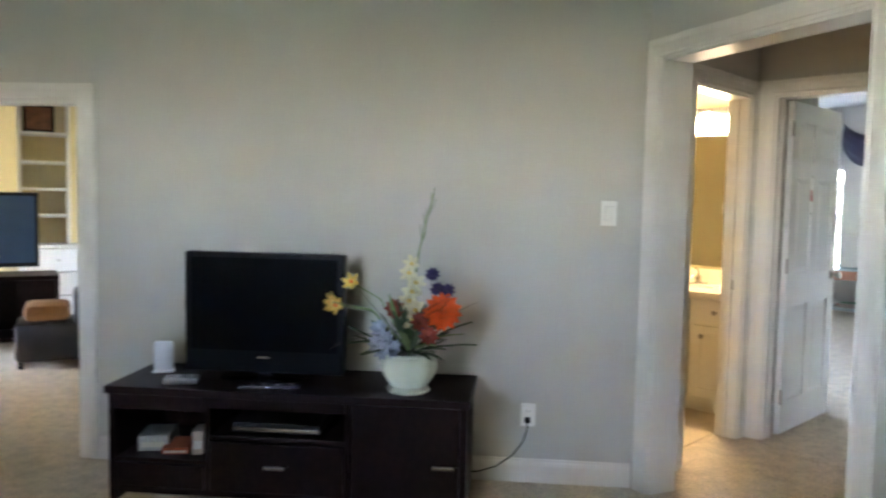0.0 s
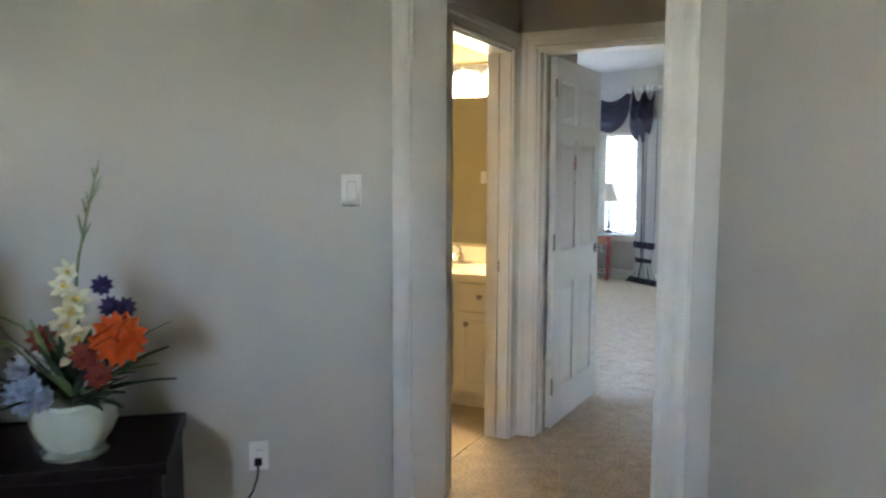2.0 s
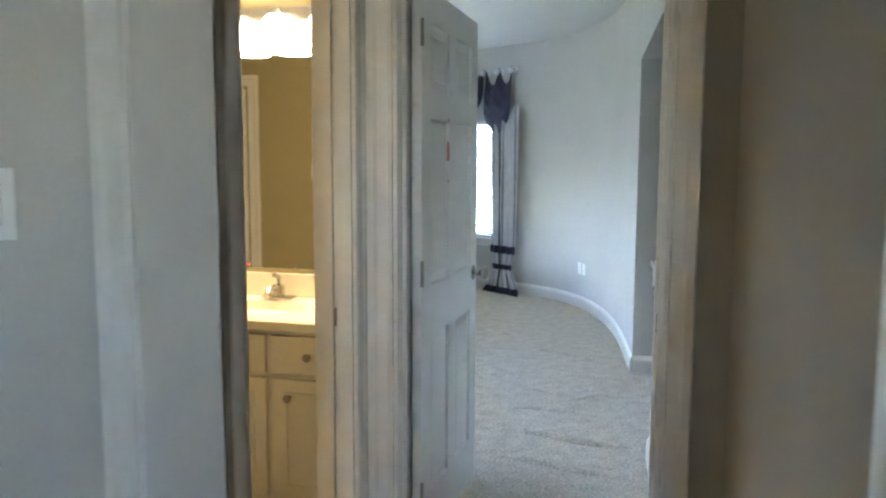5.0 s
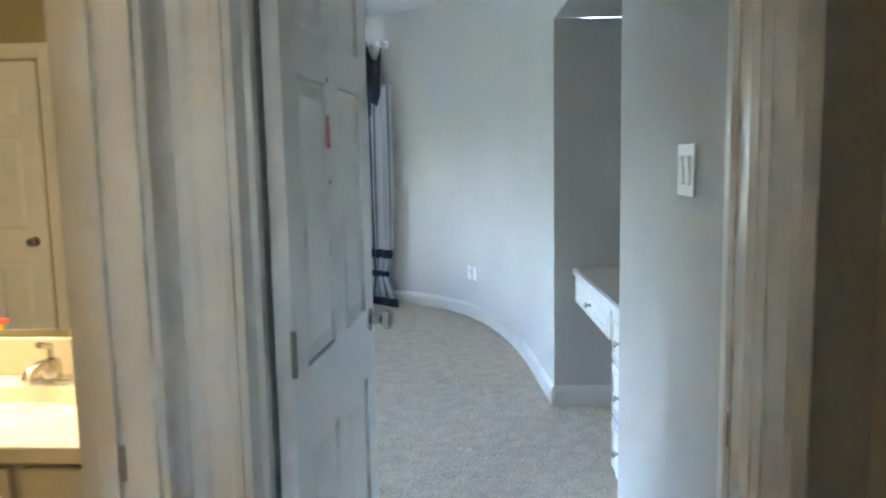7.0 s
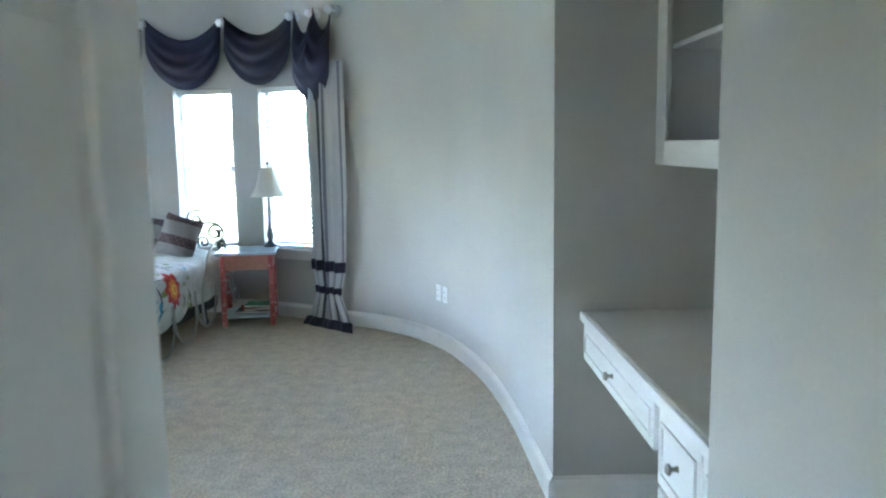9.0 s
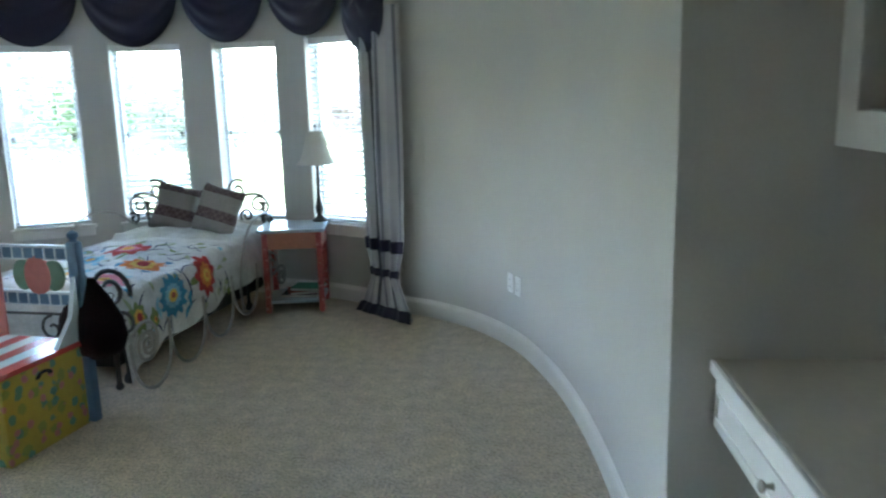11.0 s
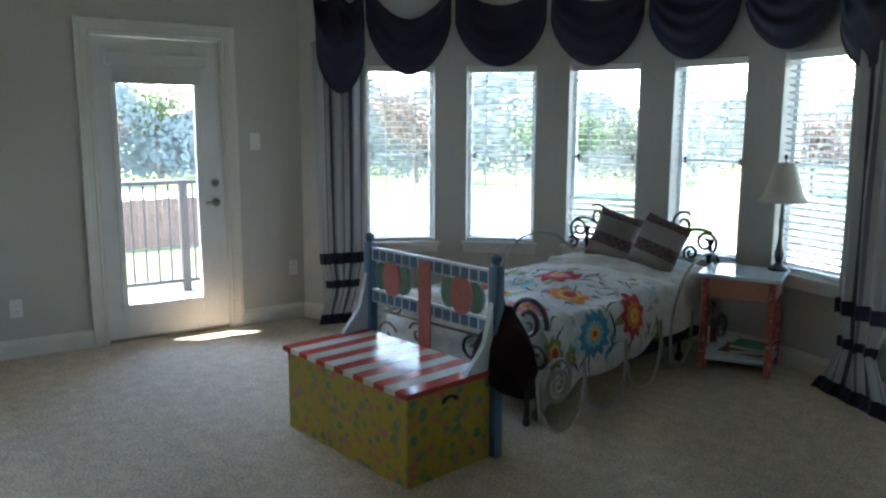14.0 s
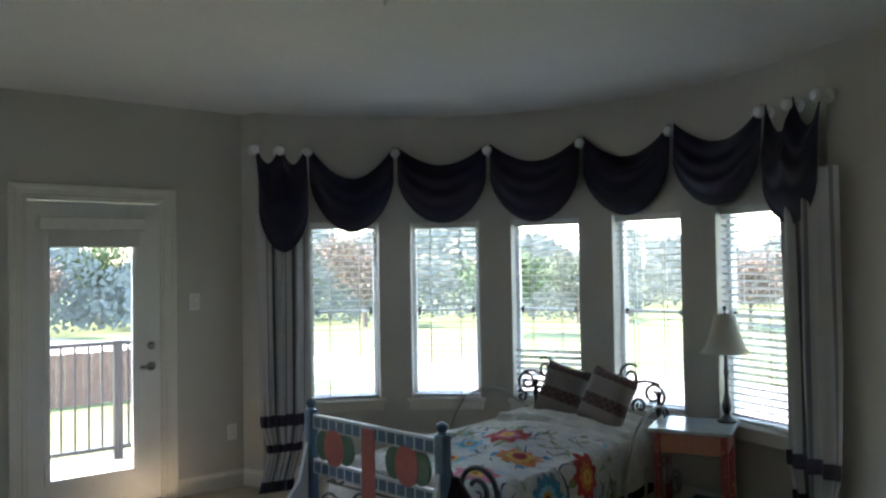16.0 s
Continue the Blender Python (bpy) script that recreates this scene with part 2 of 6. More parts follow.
def lathe_y(bm, profile, c, s):
    b2 = bmesh.new()
    lathe(b2, profile, seg=18)
    bmesh.ops.transform(b2, matrix=Matrix.Translation(c) @ Matrix.Rotation(radians(-90 * s), 4, "X"), verts=b2.verts)
    me = bpy.data.meshes.new("tmp")
    b2.to_mesh(me)
    b2.free()
    bm.from_mesh(me)
    bpy.data.meshes.remove(me)


def wall_plate(name, m, kind, label):
    """Switch or outlet plate on the face y = 0, standing out to -y, centred at the pose."""
    w, h = {"switch": (0.075, 0.12), "double": (0.125, 0.125), "outlet": (0.072, 0.115)}[kind]
    e = thing(name, m, label, "switch" if kind != "outlet" else "outlet")
    bm = bmesh.new()
    box(bm, -w / 2, w / 2, -0.006, 0, -h / 2, h / 2, 0.002)
    part("plate", bm, PLATE, e)
    if kind == "outlet":
        for z in (-0.021, 0.021):
            bm = bmesh.new()
            box(bm, -0.017, 0.017, -0.009, -0.005, z - 0.014, z + 0.014, 0.003)
            o = part("socket", bm, PLATE, e)
            for x in (-0.006, 0.006):
                bm = bmesh.new()
                box(bm, x - 0.001, x + 0.001, -0.0098, -0.0085, z - 0.004, z + 0.005)
                part("slot", bm, DARK, o)
    else:
        for x in ((0,) if kind == "switch" else (-0.024, 0.024)):
            bm = bmesh.new()
            box(bm, x - 0.0168, x + 0.0168, -0.0066, -0.0055, -0.0338, 0.0338)
            part("switch_gap", bm, DARK, e)
            bm = bmesh.new()
            box(bm, -0.016, 0.016, -0.006, 0.004, -0.033, 0.033, 0.002)
            bmesh.ops.transform(bm, matrix=pose(x, -0.005, 0, 5), verts=bm.verts)
            part("rocker", bm, PLATE, e)
    return e


# ---- structure ----
H = 2.74
floor_poly = ((-7.5, -9.0), (4.6, -9.0), (4.6, 2.0), (1.7, 3.2), (1.0, 4.2), (0.6, 5.3), (-0.5, 6.2), (-2.1, 6.62), (-3.9, 6.0), (-4.6, 5.2), (-5.1, 3.0), (-7.5, 1.0))
bm = bmesh.new()
prism(bm, floor_poly, -0.25, 0.0)
tagged(part("floor", bm, CARPET), "beige cut pile carpet floor", "floor", kind="structure")
bm = bmesh.new()
prism(bm, floor_poly, H, H + 0.2)
tagged(part("ceiling", bm, CEIL), "off-white painted ceiling", "ceiling", kind="structure")

# plan of the bedroom
CX, CY, CR = -2.098, 4.099, 2.334


def on_bay(deg, r=CR):
    return (CX + r * math.cos(radians(deg)), CY + r * math.sin(radians(deg)))


def spline(pts, n=6):
    out = []
    p = [Vector(pts[0]), *[Vector(q) for q in pts], Vector(pts[-1])]
    for k in range(1, len(p) - 2):
        for j in range(n):
            t = j / n
            out.append(0.5 * (2 * p[k] + (p[k + 1] - p[k - 1]) * t + (2 * p[k - 1] - 5 * p[k] + 4 * p[k + 1] - p[k + 2]) * t * t + (3 * p[k] - p[k - 1] - 3 * p[k + 1] + p[k + 2]) * t**3))
    return [(q.x, q.y) for q in out] + [tuple(pts[-1])]


curve = spline(((0.76, 2.76), (0.705, 3.25), (0.64, 3.75), (0.545, 4.25), (0.415, 4.7), (0.235, 5.13), (-0.03, 5.50), (-0.34, 5.76), on_bay(50)))
bm = bmesh.new()
outer = []
for k, p in enumerate(curve):
    a, b = Vector(curve[max(k - 1, 0)]), Vector(curve[min(k + 1, len(curve) - 1)])
    d = (b - a).normalized()
    outer.append((p[0] + d.y * 0.15, p[1] - d.x * 0.15))
for k in range(len(curve) - 1):
    prism(bm, (curve[k], outer[k], outer[k + 1], curve[k + 1]), 0, H)
bmesh.ops.remove_doubles(bm, verts=bm.verts, dist=0.0005)
tagged(part("wall_curved", bm, WALL, smooth=True), "greige painted wall bending in a long curve", "wall", kind="structure")

WINS = [(57.9, 71.0), (77.2, 90.2), (96.2, 109.3), (115.2, 128.4), (134.1, 147.2)]
SILL, HEAD = 0.58, 1.93
bay = [50.0]
while bay[-1] < 156:
    bay.append(min(156.0, bay[-1] + 2.0))
for a, b in WINS:
    bay += [a, b]
bay = sorted(set(round(v, 2) for v in bay))
bm = bmesh.new()
for a, b in zip(bay, bay[1:]):
    inside = any(lo - 0.01 <= a and b <= hi + 0.01 for lo, hi in WINS)
    quad = (on_bay(a), on_bay(b), on_bay(b, CR + 0.17), on_bay(a, CR + 0.17))
    for lo, hi in (((0, SILL), (HEAD, H)) if inside else ((0, H),)):
        prism(bm, quad, lo, hi)
bmesh.ops.remove_doubles(bm, verts=bm.verts, dist=0.0005)
tagged(part("wall_bay", bm, WALL), "greige painted bow wall with five window openings", "wall", kind="structure")

BD_P, BD_Q = Vector((-4.776, 3.63)), Vector((-4.559, 4.44))
bd = (BD_Q - BD_P).normalized()
corner_l = tuple(BD_P + bd * 1.43)
wall_l = [(-5.02, 0.72), tuple(BD_P - bd * 0.9), corner_l]
bm = bmesh.new()
prism(bm, (on_bay(156), corner_l, (corner_l[0] - 0.15, corner_l[1] + 0.12), on_bay(156, CR + 0.17)), 0, H)
tagged(part("wall_bay_corner", bm, WALL), "greige painted wall return beside the bow", "wall", kind="structure")
wall("wall_balcony", wall_l[1], corner_l, 0.16, H, WALL, openings=((0.9 - 0.01, 0.9 + 0.85, 0, 2.065),))
# unseen west opening, added and sized to brighten the bedroom
wall("wall_west", (-5.02, 0.60), wall_l[1], 0.16, H, WALL, openings=((0.7, 1.5, 0.7, 2.0),))
wall("wall_bath_back", (-5.2, 0.78), (-0.09, 0.78), -0.11, H, WALL)
wall("wall_entry", (-0.09, 0.78), (-0.09, -0.20), -0.135, H, WALL)
# wall with the bedroom door
wall("wall_bedroom_door", (-0.225, -0.20), (1.25, -0.20), 0.13, H, WALL, openings=((0.225, 1.09, 0, 2.05),))
# switch wall and desk niche, one line
NP, NQ = Vector((0.94, -0.07)), Vector((0.76, 2.76))
nd = (NQ - NP).normalized()
NL = (NQ - NP).length
NICHE = along(NP, NQ)
n0, n1 = 1.22, NL
wall("wall_switch", NP, NP + nd * n0, -0.12, H, WALL)
bm = bmesh.new()
box(bm, n0, n1, -0.75, 0, 2.127, H)
o = tagged(part("wall_niche_head", bm, WALL), "greige painted wall over the desk niche", "wall", kind="structure")
o.matrix_world = NICHE
bm = bmesh.new()
box(bm, n0 - 0.12, n1 + 0.12, -0.84, -0.72, 0, H)
o = tagged(part("wall_niche_back", bm, WALL), "greige painted back wall of the desk niche", "wall", kind="structure")
o.matrix_world = NICHE
bm = bmesh.new()
box(bm, n0 - 0.119, n0, -0.7199, -0.1201, 0, 2.1265)
box(bm, n1, n1 + 0.12, -0.7199, -0.003, 0, 2.1265)
o = tagged(part("wall_niche_sides", bm, WALL), "greige painted side walls of the desk niche", "wall", kind="structure")
o.matrix_world = NICHE

# vestibule and bathroom
OP_P, OP_Q = Vector((-0.12, -1.455)), Vector((1.13, -2.02))
od = (OP_Q - OP_P).normalized()
OP_L = (OP_Q - OP_P).length
OPW0, OPW1, OPH = 0.095, 1.212, 2.085
wall("wall_archway", OP_P, OP_Q, 0.16, H, WALL, openings=((OPW0, OPW1, 0, OPH),))
wall("wall_vestibule_east", (1.106, -1.94), (1.06, -0.2), -0.1, H, WALL)
wall("wall_bath_door", (-0.105, -0.2005), (-0.105, -1.45), -0.13, H, WALL, openings=((0.095, 0.805, 0, 2.04),))
bm = bmesh.new()
prism(bm, ((-0.10, -1.6), (1.1, -1.9), (1.06, -0.2), (-0.10, -0.2)), 2.44, 2.5)
tagged(part("ceiling_vestibule", bm, CEIL), "off-white painted ceiling of the small hall", "ceiling", kind="structure")
wall("wall_mirror", (-3.4, 0.551), (-0.226, 0.551), 0.11, H, OLIVE)
wall("wall_bath_south", (-3.4, -2.05), (-1.0, -2.05), -0.1, H, OLIVE)
wall("wall_bath_west", (-3.4, -2.05), (-3.4, 0.551), 0.1, H, OLIVE)
wall("wall_bath_east", (-0.241, 0.55), (-0.241, -0.29), 0.005, H, OLIVE)
bm = bmesh.new()
prism(bm, ((-3.4, -2.05), (-1.0, -2.05), (-0.24, -1.45), (-0.24, 0.551), (-3.4, 0.551)), 0.001, 0.006)
tagged(part("floor_bathroom", bm, TILE), "beige tiled bathroom floor", "floor", kind="structure")
bm = bmesh.new()
prism(bm, ((-3.4, -2.05), (-1.0, -2.05), (-0.24, -1.45), (-0.24, 0.551), (-3.4, 0.551)), 2.44, 2.5)
tagged(part("ceiling_bathroom", bm, CEIL), "off-white painted bathroom ceiling", "ceiling", kind="structure")

# the room where the walk begins
TV_P = Vector((-0.125, -1.457))
td = Vector((-0.78, -0.625)).normalized()


def tv(k, off=0.0):
    """A place k along the television wall and off out into the room."""
    return (TV_P.x + td.x * k - td.y * off, TV_P.y + td.y * k + td.x * off)


wall("wall_television", tv(0), tv(4.6), -0.12, H, WALL, openings=((2.87, 4.2, 0, 1.87),))
rd = Vector((0.455, -0.879)).normalized()
r_end = OP_Q + rd * 5.0
wall("wall_east", OP_Q, r_end, 0.12, H, WALL)
# the south opening is unseen, added to let daylight into this room
wall("wall_south", r_end, (-4.2, -8.6), -0.12, H, WALL, openings=((1.9, 2.6, 1.5, 2.3),))
# unseen slab added to keep direct sun out of the south opening
eave = along(r_end, (-4.2, -8.6))
bm = bmesh.new()
box(bm, 0.4, 3.8, 0.125, 1.6, 2.36, 2.46)
o = tagged(part("sun_block_south", bm, TRIM), "unseen white slab added to keep sun out of the south opening", "eave", kind="structure")
o.matrix_world = eave
wall("wall_southwest", (-4.2, -8.6), tv(4.6), -0.12, H, WALL)

# den beyond the cased opening
DEN = mat("cream den paint", (0.62, 0.52, 0.30), 0.75, grain=0.03, scale=60, spots=0.03, bump=0.1)
bm = bmesh.new()
prism(bm, ((-11.0, -8.0), (-7.5, -8.0), (-7.5, 1.0), (-11.0, 1.0)), -0.25, 0.0)
tagged(part("floor_den", bm, CARPET), "beige cut pile carpet of the den", "floor", kind="structure")
bm = bmesh.new()
prism(bm, ((-11.0, -8.0), (-7.5, -8.0), (-7.5, 1.0), (-11.0, 1.0)), H, H + 0.2)
tagged(part("ceiling_den", bm, CEIL), "off-white painted ceiling of the den", "ceiling", kind="structure")
wall("wall_den_west", (-9.2, 1.0), (-9.2, -6.6), -0.12, H, DEN)
wall("wall_den_north", (-9.2, 0.35), (-3.5, 0.35), 0.12, H, DEN)
# the opening in the den's south wall is unseen, added for daylight
wall("wall_den_south", (-9.2, -6.6), tv(4.6, -0.12), -0.12, H, DEN, openings=((1.4, 3.4, 0.7, 1.9),))

# ---- trims ----
bed_open = pose(0.0, -0.20, 0)
casing("door_trim_1", bed_open, 0.865, 2.05, side=-1)
jamb("door_jamb_1", bed_open, 0.865, 2.05, 0.13, stop=0.06)
casing("door_trim_2", pose(0.0, -0.07, 0), 0.865, 2.05, side=1)
op_m = along(OP_P, OP_Q) @ pose(OPW0, 0, 0)
casing("door_trim_3", op_m, OPW1 - OPW0, OPH, side=-1)
jamb("door_jamb_3", op_m, OPW1 - OPW0, OPH, 0.16)
bath_m = along((-0.105, -0.2005), (-0.105, -1.45)) @ pose(0.095, 0, 0)
casing("door_trim_4", bath_m, 0.71, 2.04, side=1)
jamb("door_jamb_4", bath_m, 0.71, 2.04, -0.13, stop=-0.09)
tv_m = along(tv(0), tv(4.6)) @ pose(2.87, 0, 0)
casing("door_trim_5", tv_m, 1.33, 1.87, side=1)
jamb("door_jamb_5", tv_m, 1.33, 1.87, -0.12)
BAL = along(wall_l[1], corner_l) @ pose(0.89, 0, 0)
casing("door_trim_6", BAL, 0.86, 2.065, side=-1)
jamb("door_jamb_6", BAL, 0.86, 2.065, 0.16, stop=0.055)

baseboard([tv(0.02), tv(2.77)], 1)
baseboard([OP_Q, tuple(OP_Q + rd * 4.9)], -1)
baseboard(curve + [on_bay(a) for a in range(52, 157, 2)] + [corner_l], 1)
baseboard([tuple(BD_P + bd * 0.94), corner_l], -1)
baseboard([(-5.0, 0.8), wall_l[1], tuple(BD_P - bd * 0.1)], -1)
baseboard([tuple(NP + nd * 0.0), tuple(NP + nd * n0)], 1)
nside = [tuple((NICHE @ Vector((NL, y, 0))).to_2d()) for y in (-0.003, -0.5)]
baseboard(nside, -1)

# strike plates
for name, m in (("strike_plate", pose(0.848, -0.13, 0.93, 0, 0, -90)), ("strike_plate", pose(-0.17, -0.3125, 0.93, 0, 0, 0))):
    bm = bmesh.new()
    box(bm, -0.014, 0.014, -0.003, 0.0, -0.03, 0.03, 0.001)
    box(bm, -0.006, 0.006, -0.0036, -0.002, -0.012, 0.012)
    o = part(name, bm, BRASS)
    o.matrix_world = m
    tagged(o, "dull steel strike plate on a door jamb", "strike plate")

# ---- doors ----
leaf = panel_door("door_bedroom", pose(0.022, -0.06, 0, 0, 0, 90 - 2.0) @ pose(0, -0.035, 0), 0.785, "white six-panel door standing open against the entry wall", knobs=((0.06, 0.955),))
# red sticker and two screw holes on the leaf
STICK = mat("red paper sticker", (0.60, 0.20, 0.20), 0.6, grain=0.15, scale=90)
bm = bmesh.new()
box(bm, 0.308, 0.342, -0.0015, 0.0, 1.437, 1.485)
box(bm, 0.312, 0.338, -0.0016, -0.0001, 1.4855, 1.51)
o = part("sticker", bm, STICK, leaf, "torn red paper sticker")
for z in (1.36, 1.59):
    bm = bmesh.new()
    cyl(bm, (0.334, -0.001, z), (0.334, 0.0005, z), 0.006, seg=12)
    part("screw_hole", bm, BRASS, leaf)
panel_door("door_bath_linen", pose(-3.11, -2.047, 0), 0.76, "closed white six-panel door in the bathroom wall", height=2.03)
casing("door_trim_7", pose(-3.13, -2.05, 0), 0.80, 2.05, side=1)

# balcony door: white leaf with a tall glass light
e = thing("door_balcony", BAL @ pose(0.016, 0.012, 0), "white balcony door with one tall glass light, closed", "door", kind="structure")
bm = bmesh.new()
G0, G1, GZ0, GZ1, DW = 0.125, 0.645, 0.25, 1.90, 0.828
box(bm, 0, G0, 0, 0.044, 0.02, 2.045, 0.002)
box(bm, G1, DW, 0, 0.044, 0.02, 2.045, 0.002)
box(bm, G0 + 0.0001, G1 - 0.0001, 0, 0.044, 0.02, GZ0, 0.002)
box(bm, G0 + 0.0001, G1 - 0.0001, 0, 0.044, GZ1, 2.045, 0.002)
part("leaf", bm, DOORP, e)
bm = bmesh.new()
box(bm, 0.0, DW, 0.0445, 0.07, 2.02, 2.039, 0.002)
part("head_stop", bm, DOORP, e)
bm = bmesh.new()
for a, b, c, d in ((G0 - 0.03, G0 + 0.006, GZ0 - 0.03, GZ1 + 0.03), (G1 - 0.006, G1 + 0.03, GZ0 - 0.03, GZ1 + 0.03), (G0 + 0.006, G1 - 0.006, GZ0 - 0.03, GZ0 + 0.006), (G0 + 0.006, G1 - 0.006, GZ1 - 0.006, GZ1 + 0.03)):
    box(bm, a, b, -0.012, 0.0005, c, d, 0.004)
part("glass_frame", bm, DOORP, e)
bm = bmesh.new()
box(bm, G0, G1, 0.018, 0.024, GZ0, GZ1)
o = part("pane", bm, PANE, e)
o.visible_shadow = False
bm = bmesh.new()
box(bm, G0 - 0.06, G1 + 0.07, -0.065, -0.013, 1.86, 1.94, 0.006)
for k in range(6):
    box(bm, G0 - 0.02, G1 + 0.03, -0.055 + 0.004 * (k % 2), -0.018, 1.745 + k * 0.019, 1.7639 + k * 0.019, 0.004)
part("raised_shade", bm, mat("white shade fabric", (0.74, 0.73, 0.70), 0.8, grain=0.03), e, "white cellular shade drawn up to the top")
for z, r in ((1.07, 0.028), (0.93, 0.03)):
    bm = bmesh.new()
    lathe_y(bm, ((r, 0), (r, 0.006), (r * 0.55, 0.012), (r * 0.5, 0.022), (0, 0.024)), (DW - 0.065, 0, z), -1)
    if z < 1:
        cyl(bm, (DW - 0.065, -0.035, z), (DW - 0.065, -0.02, z), 0.008, seg=10)
        box(bm, DW - 0.15, DW - 0.055, -0.045, -0.033, z - 0.01, z + 0.01, 0.004)
    part("deadbolt" if z > 1 else "lever_handle", bm, CHROME, e, "brushed nickel door hardware", True)
bm = bmesh.new()
box(bm, 0.0, DW, 0.0, 0.16, 0.002, 0.02, 0.003)
part("threshold", bm, BRASS, e)

# ---- windows with blinds ----
SLAT = mat("white faux wood slat", (0.82, 0.81, 0.78), 0.45, grain=0.02, scale=50)
VINYL = mat("white vinyl window frame", (0.82, 0.82, 0.81), 0.4, grain=0.01)
for wi, (a, b) in enumerate(WINS):
    p, q = on_bay(b), on_bay(a)
    W = math.dist(p, q)
    m = along(p, q)
    e = tagged(new("window_%d" % (wi + 1)), "tall narrow white vinyl window in the bow wall", "window", kind="structure")
    e.matrix_world = m
    bm = bmesh.new()
    F = 0.035
    for x0, x1, z0, z1 in ((0.001, F, SILL, HEAD), (W - F, W - 0.001, SILL, HEAD), (F, W - F, SILL, SILL + F), (F, W - F, HEAD - F, HEAD - 0.001)):
        box(bm, x0, x1, 0.10, 0.15, z0, z1, 0.003)
    box(bm, F, W - F, 0.11, 0.14, 1.242, 1.258, 0.003)
    part("window_frame", bm, VINYL, e)
    for z0, z1 in ((SILL + F, 1.242), (1.258, HEAD - F)):
        bm = bmesh.new()
        box(bm, F, W - F, 0.122, 0.127, z0, z1)
        o = part("pane", bm, PANE, e)
        o.visible_shadow = False
    for x in (0.06, W - 0.06):
        bm = bmesh.new()
        box(bm, x - 0.012, x + 0.012, 0.092, 0.109, 1.225, 1.27, 0.003)
        part("sash_latch", bm, DARK, e)
    bm = bmesh.new()
    box(bm, -0.03, W + 0.03, -0.035, 0.0, SILL - 0.02, SILL + 0.004, 0.005)
    box(bm, -0.015, W + 0.015, -0.018, -0.0005, SILL - 0.085, SILL - 0.0201, 0.004)
    part("window_sill", bm, TRIM, e)
    bm = bmesh.new()
    for x0, x1 in ((0.0, 0.006), (W - 0.006, W)):
        box(bm, x0, x1, 0.002, 0.099, SILL + 0.004, HEAD - 0.0005)
    part("window_return", bm, TRIM, e)
    # blind
    bl = tagged(new("window_blind"), "white faux wood blind lowered with its slats open", "blind", "window blinds")
    bl.matrix_world = m @ pose(W / 2, 0.055, 0)
    hw = W / 2 - 0.012
    bm = bmesh.new()
    box(bm, -hw, hw, -0.025, 0.025, HEAD - 0.05, HEAD - 0.002, 0.003)
    part("head_rail", bm, SLAT, bl)
    bm = bmesh.new()
    box(bm, -hw, hw, -0.025, 0.025, SILL + 0.012, SILL + 0.03, 0.004)
    part("bottom_rail", bm, SLAT, bl)
    sm = None
    n = 29
    for k in range(n):
        z = SILL + 0.05 + k * (HEAD - SILL - 0.12) / (n - 1)
        if sm is None:
            bm = bmesh.new()
            box(bm, -hw, hw, -0.024, 0.024, -0.0015, 0.0015)
            o = part("slat", bm, SLAT, bl)
            sm = o.data
        else:
            o = new("slat", sm)
            o.parent = bl
        tilt = (-14, -6, -6, -6, -6)[wi] - (32 if wi == 2 and z < 0.98 else 14 if wi == 0 and z < 1.25 else 0)
        o.matrix_local = pose(0, 0, z, tilt + 1.2 * math.sin(k * 1.7 + wi))
    for x in (-hw * 0.45, hw * 0.45):
        bm = bmesh.new()
        for y in (-0.0255, 0.0255):
            cyl(bm, (x, y, SILL + 0.03), (x, y, HEAD - 0.05), 0.0025, seg=6)
        part("ladder_cord", bm, SLAT, bl)

# ---- curtains ----
def stripes_mat():
    m = mat("striped grey curtain satin", (0.3, 0.3, 0.3), 0.55, grain=0.04, scale=120, sheen=0.2)
    nt = m.node_tree
    b = nt.nodes["Principled BSDF"]
    uv = nt.nodes.new("ShaderNodeUVMap")
    sep = nt.nodes.new("ShaderNodeSeparateXYZ")
    mul = nt.nodes.new("ShaderNodeMath")
    mul.operation = "MULTIPLY"
    mul.inputs[1].default_value = 2.6
    fr = nt.nodes.new("ShaderNodeMath")
    fr.operation = "FRACT"
    ramp = nt.nodes.new("ShaderNodeValToRGB")
    ramp.color_ramp.interpolation = "CONSTANT"
    el = ramp.color_ramp.elements
    el[0].color = (0.46, 0.46, 0.48, 1)
    el[1].position, el[1].color = 0.42, (0.20, 0.20, 0.24, 1)
    for pos, c in ((0.5, (0.52, 0.51, 0.51, 1)), (0.78, (0.05, 0.05, 0.07, 1)), (0.90, (0.32, 0.33, 0.36, 1))):
        x = el.new(pos)
        x.color = c
    nt.links.new(uv.outputs[0], sep.inputs[0])
    nt.links.new(sep.outputs["X"], mul.inputs[0])
    nt.links.new(mul.outputs[0], fr.inputs[0])
    nt.links.new(fr.outputs[0], ramp.inputs[0])
    nt.links.new(ramp.outputs[0], b.inputs["Base Color"])
    return m


STRIPE = stripes_mat()
NAVY = mat("dark navy satin", (0.015, 0.012, 0.036), 0.5, grain=0.1, scale=60, sheen=0.08, spec=0.35)
HOOKZ = 2.48


def sheet(bm, fn, nu, nv):
    uvl = bm.loops.layers.uv.new("UVMap")
    g = [[bm.verts.new(fn(i / nu, j / nv)) for j in range(nv + 1)] for i in range(nu + 1)]
    for i in range(nu):
        for j in range(nv):
            fc = bm.faces.new((g[i][j], g[i + 1][j], g[i + 1][j + 1], g[i][j + 1]))
            for lp, (u, v) in zip(fc.loops, ((i, j), (i + 1, j), (i + 1, j + 1), (i, j + 1))):
                lp[uvl].uv = (u / nu, v / nv)
    return g


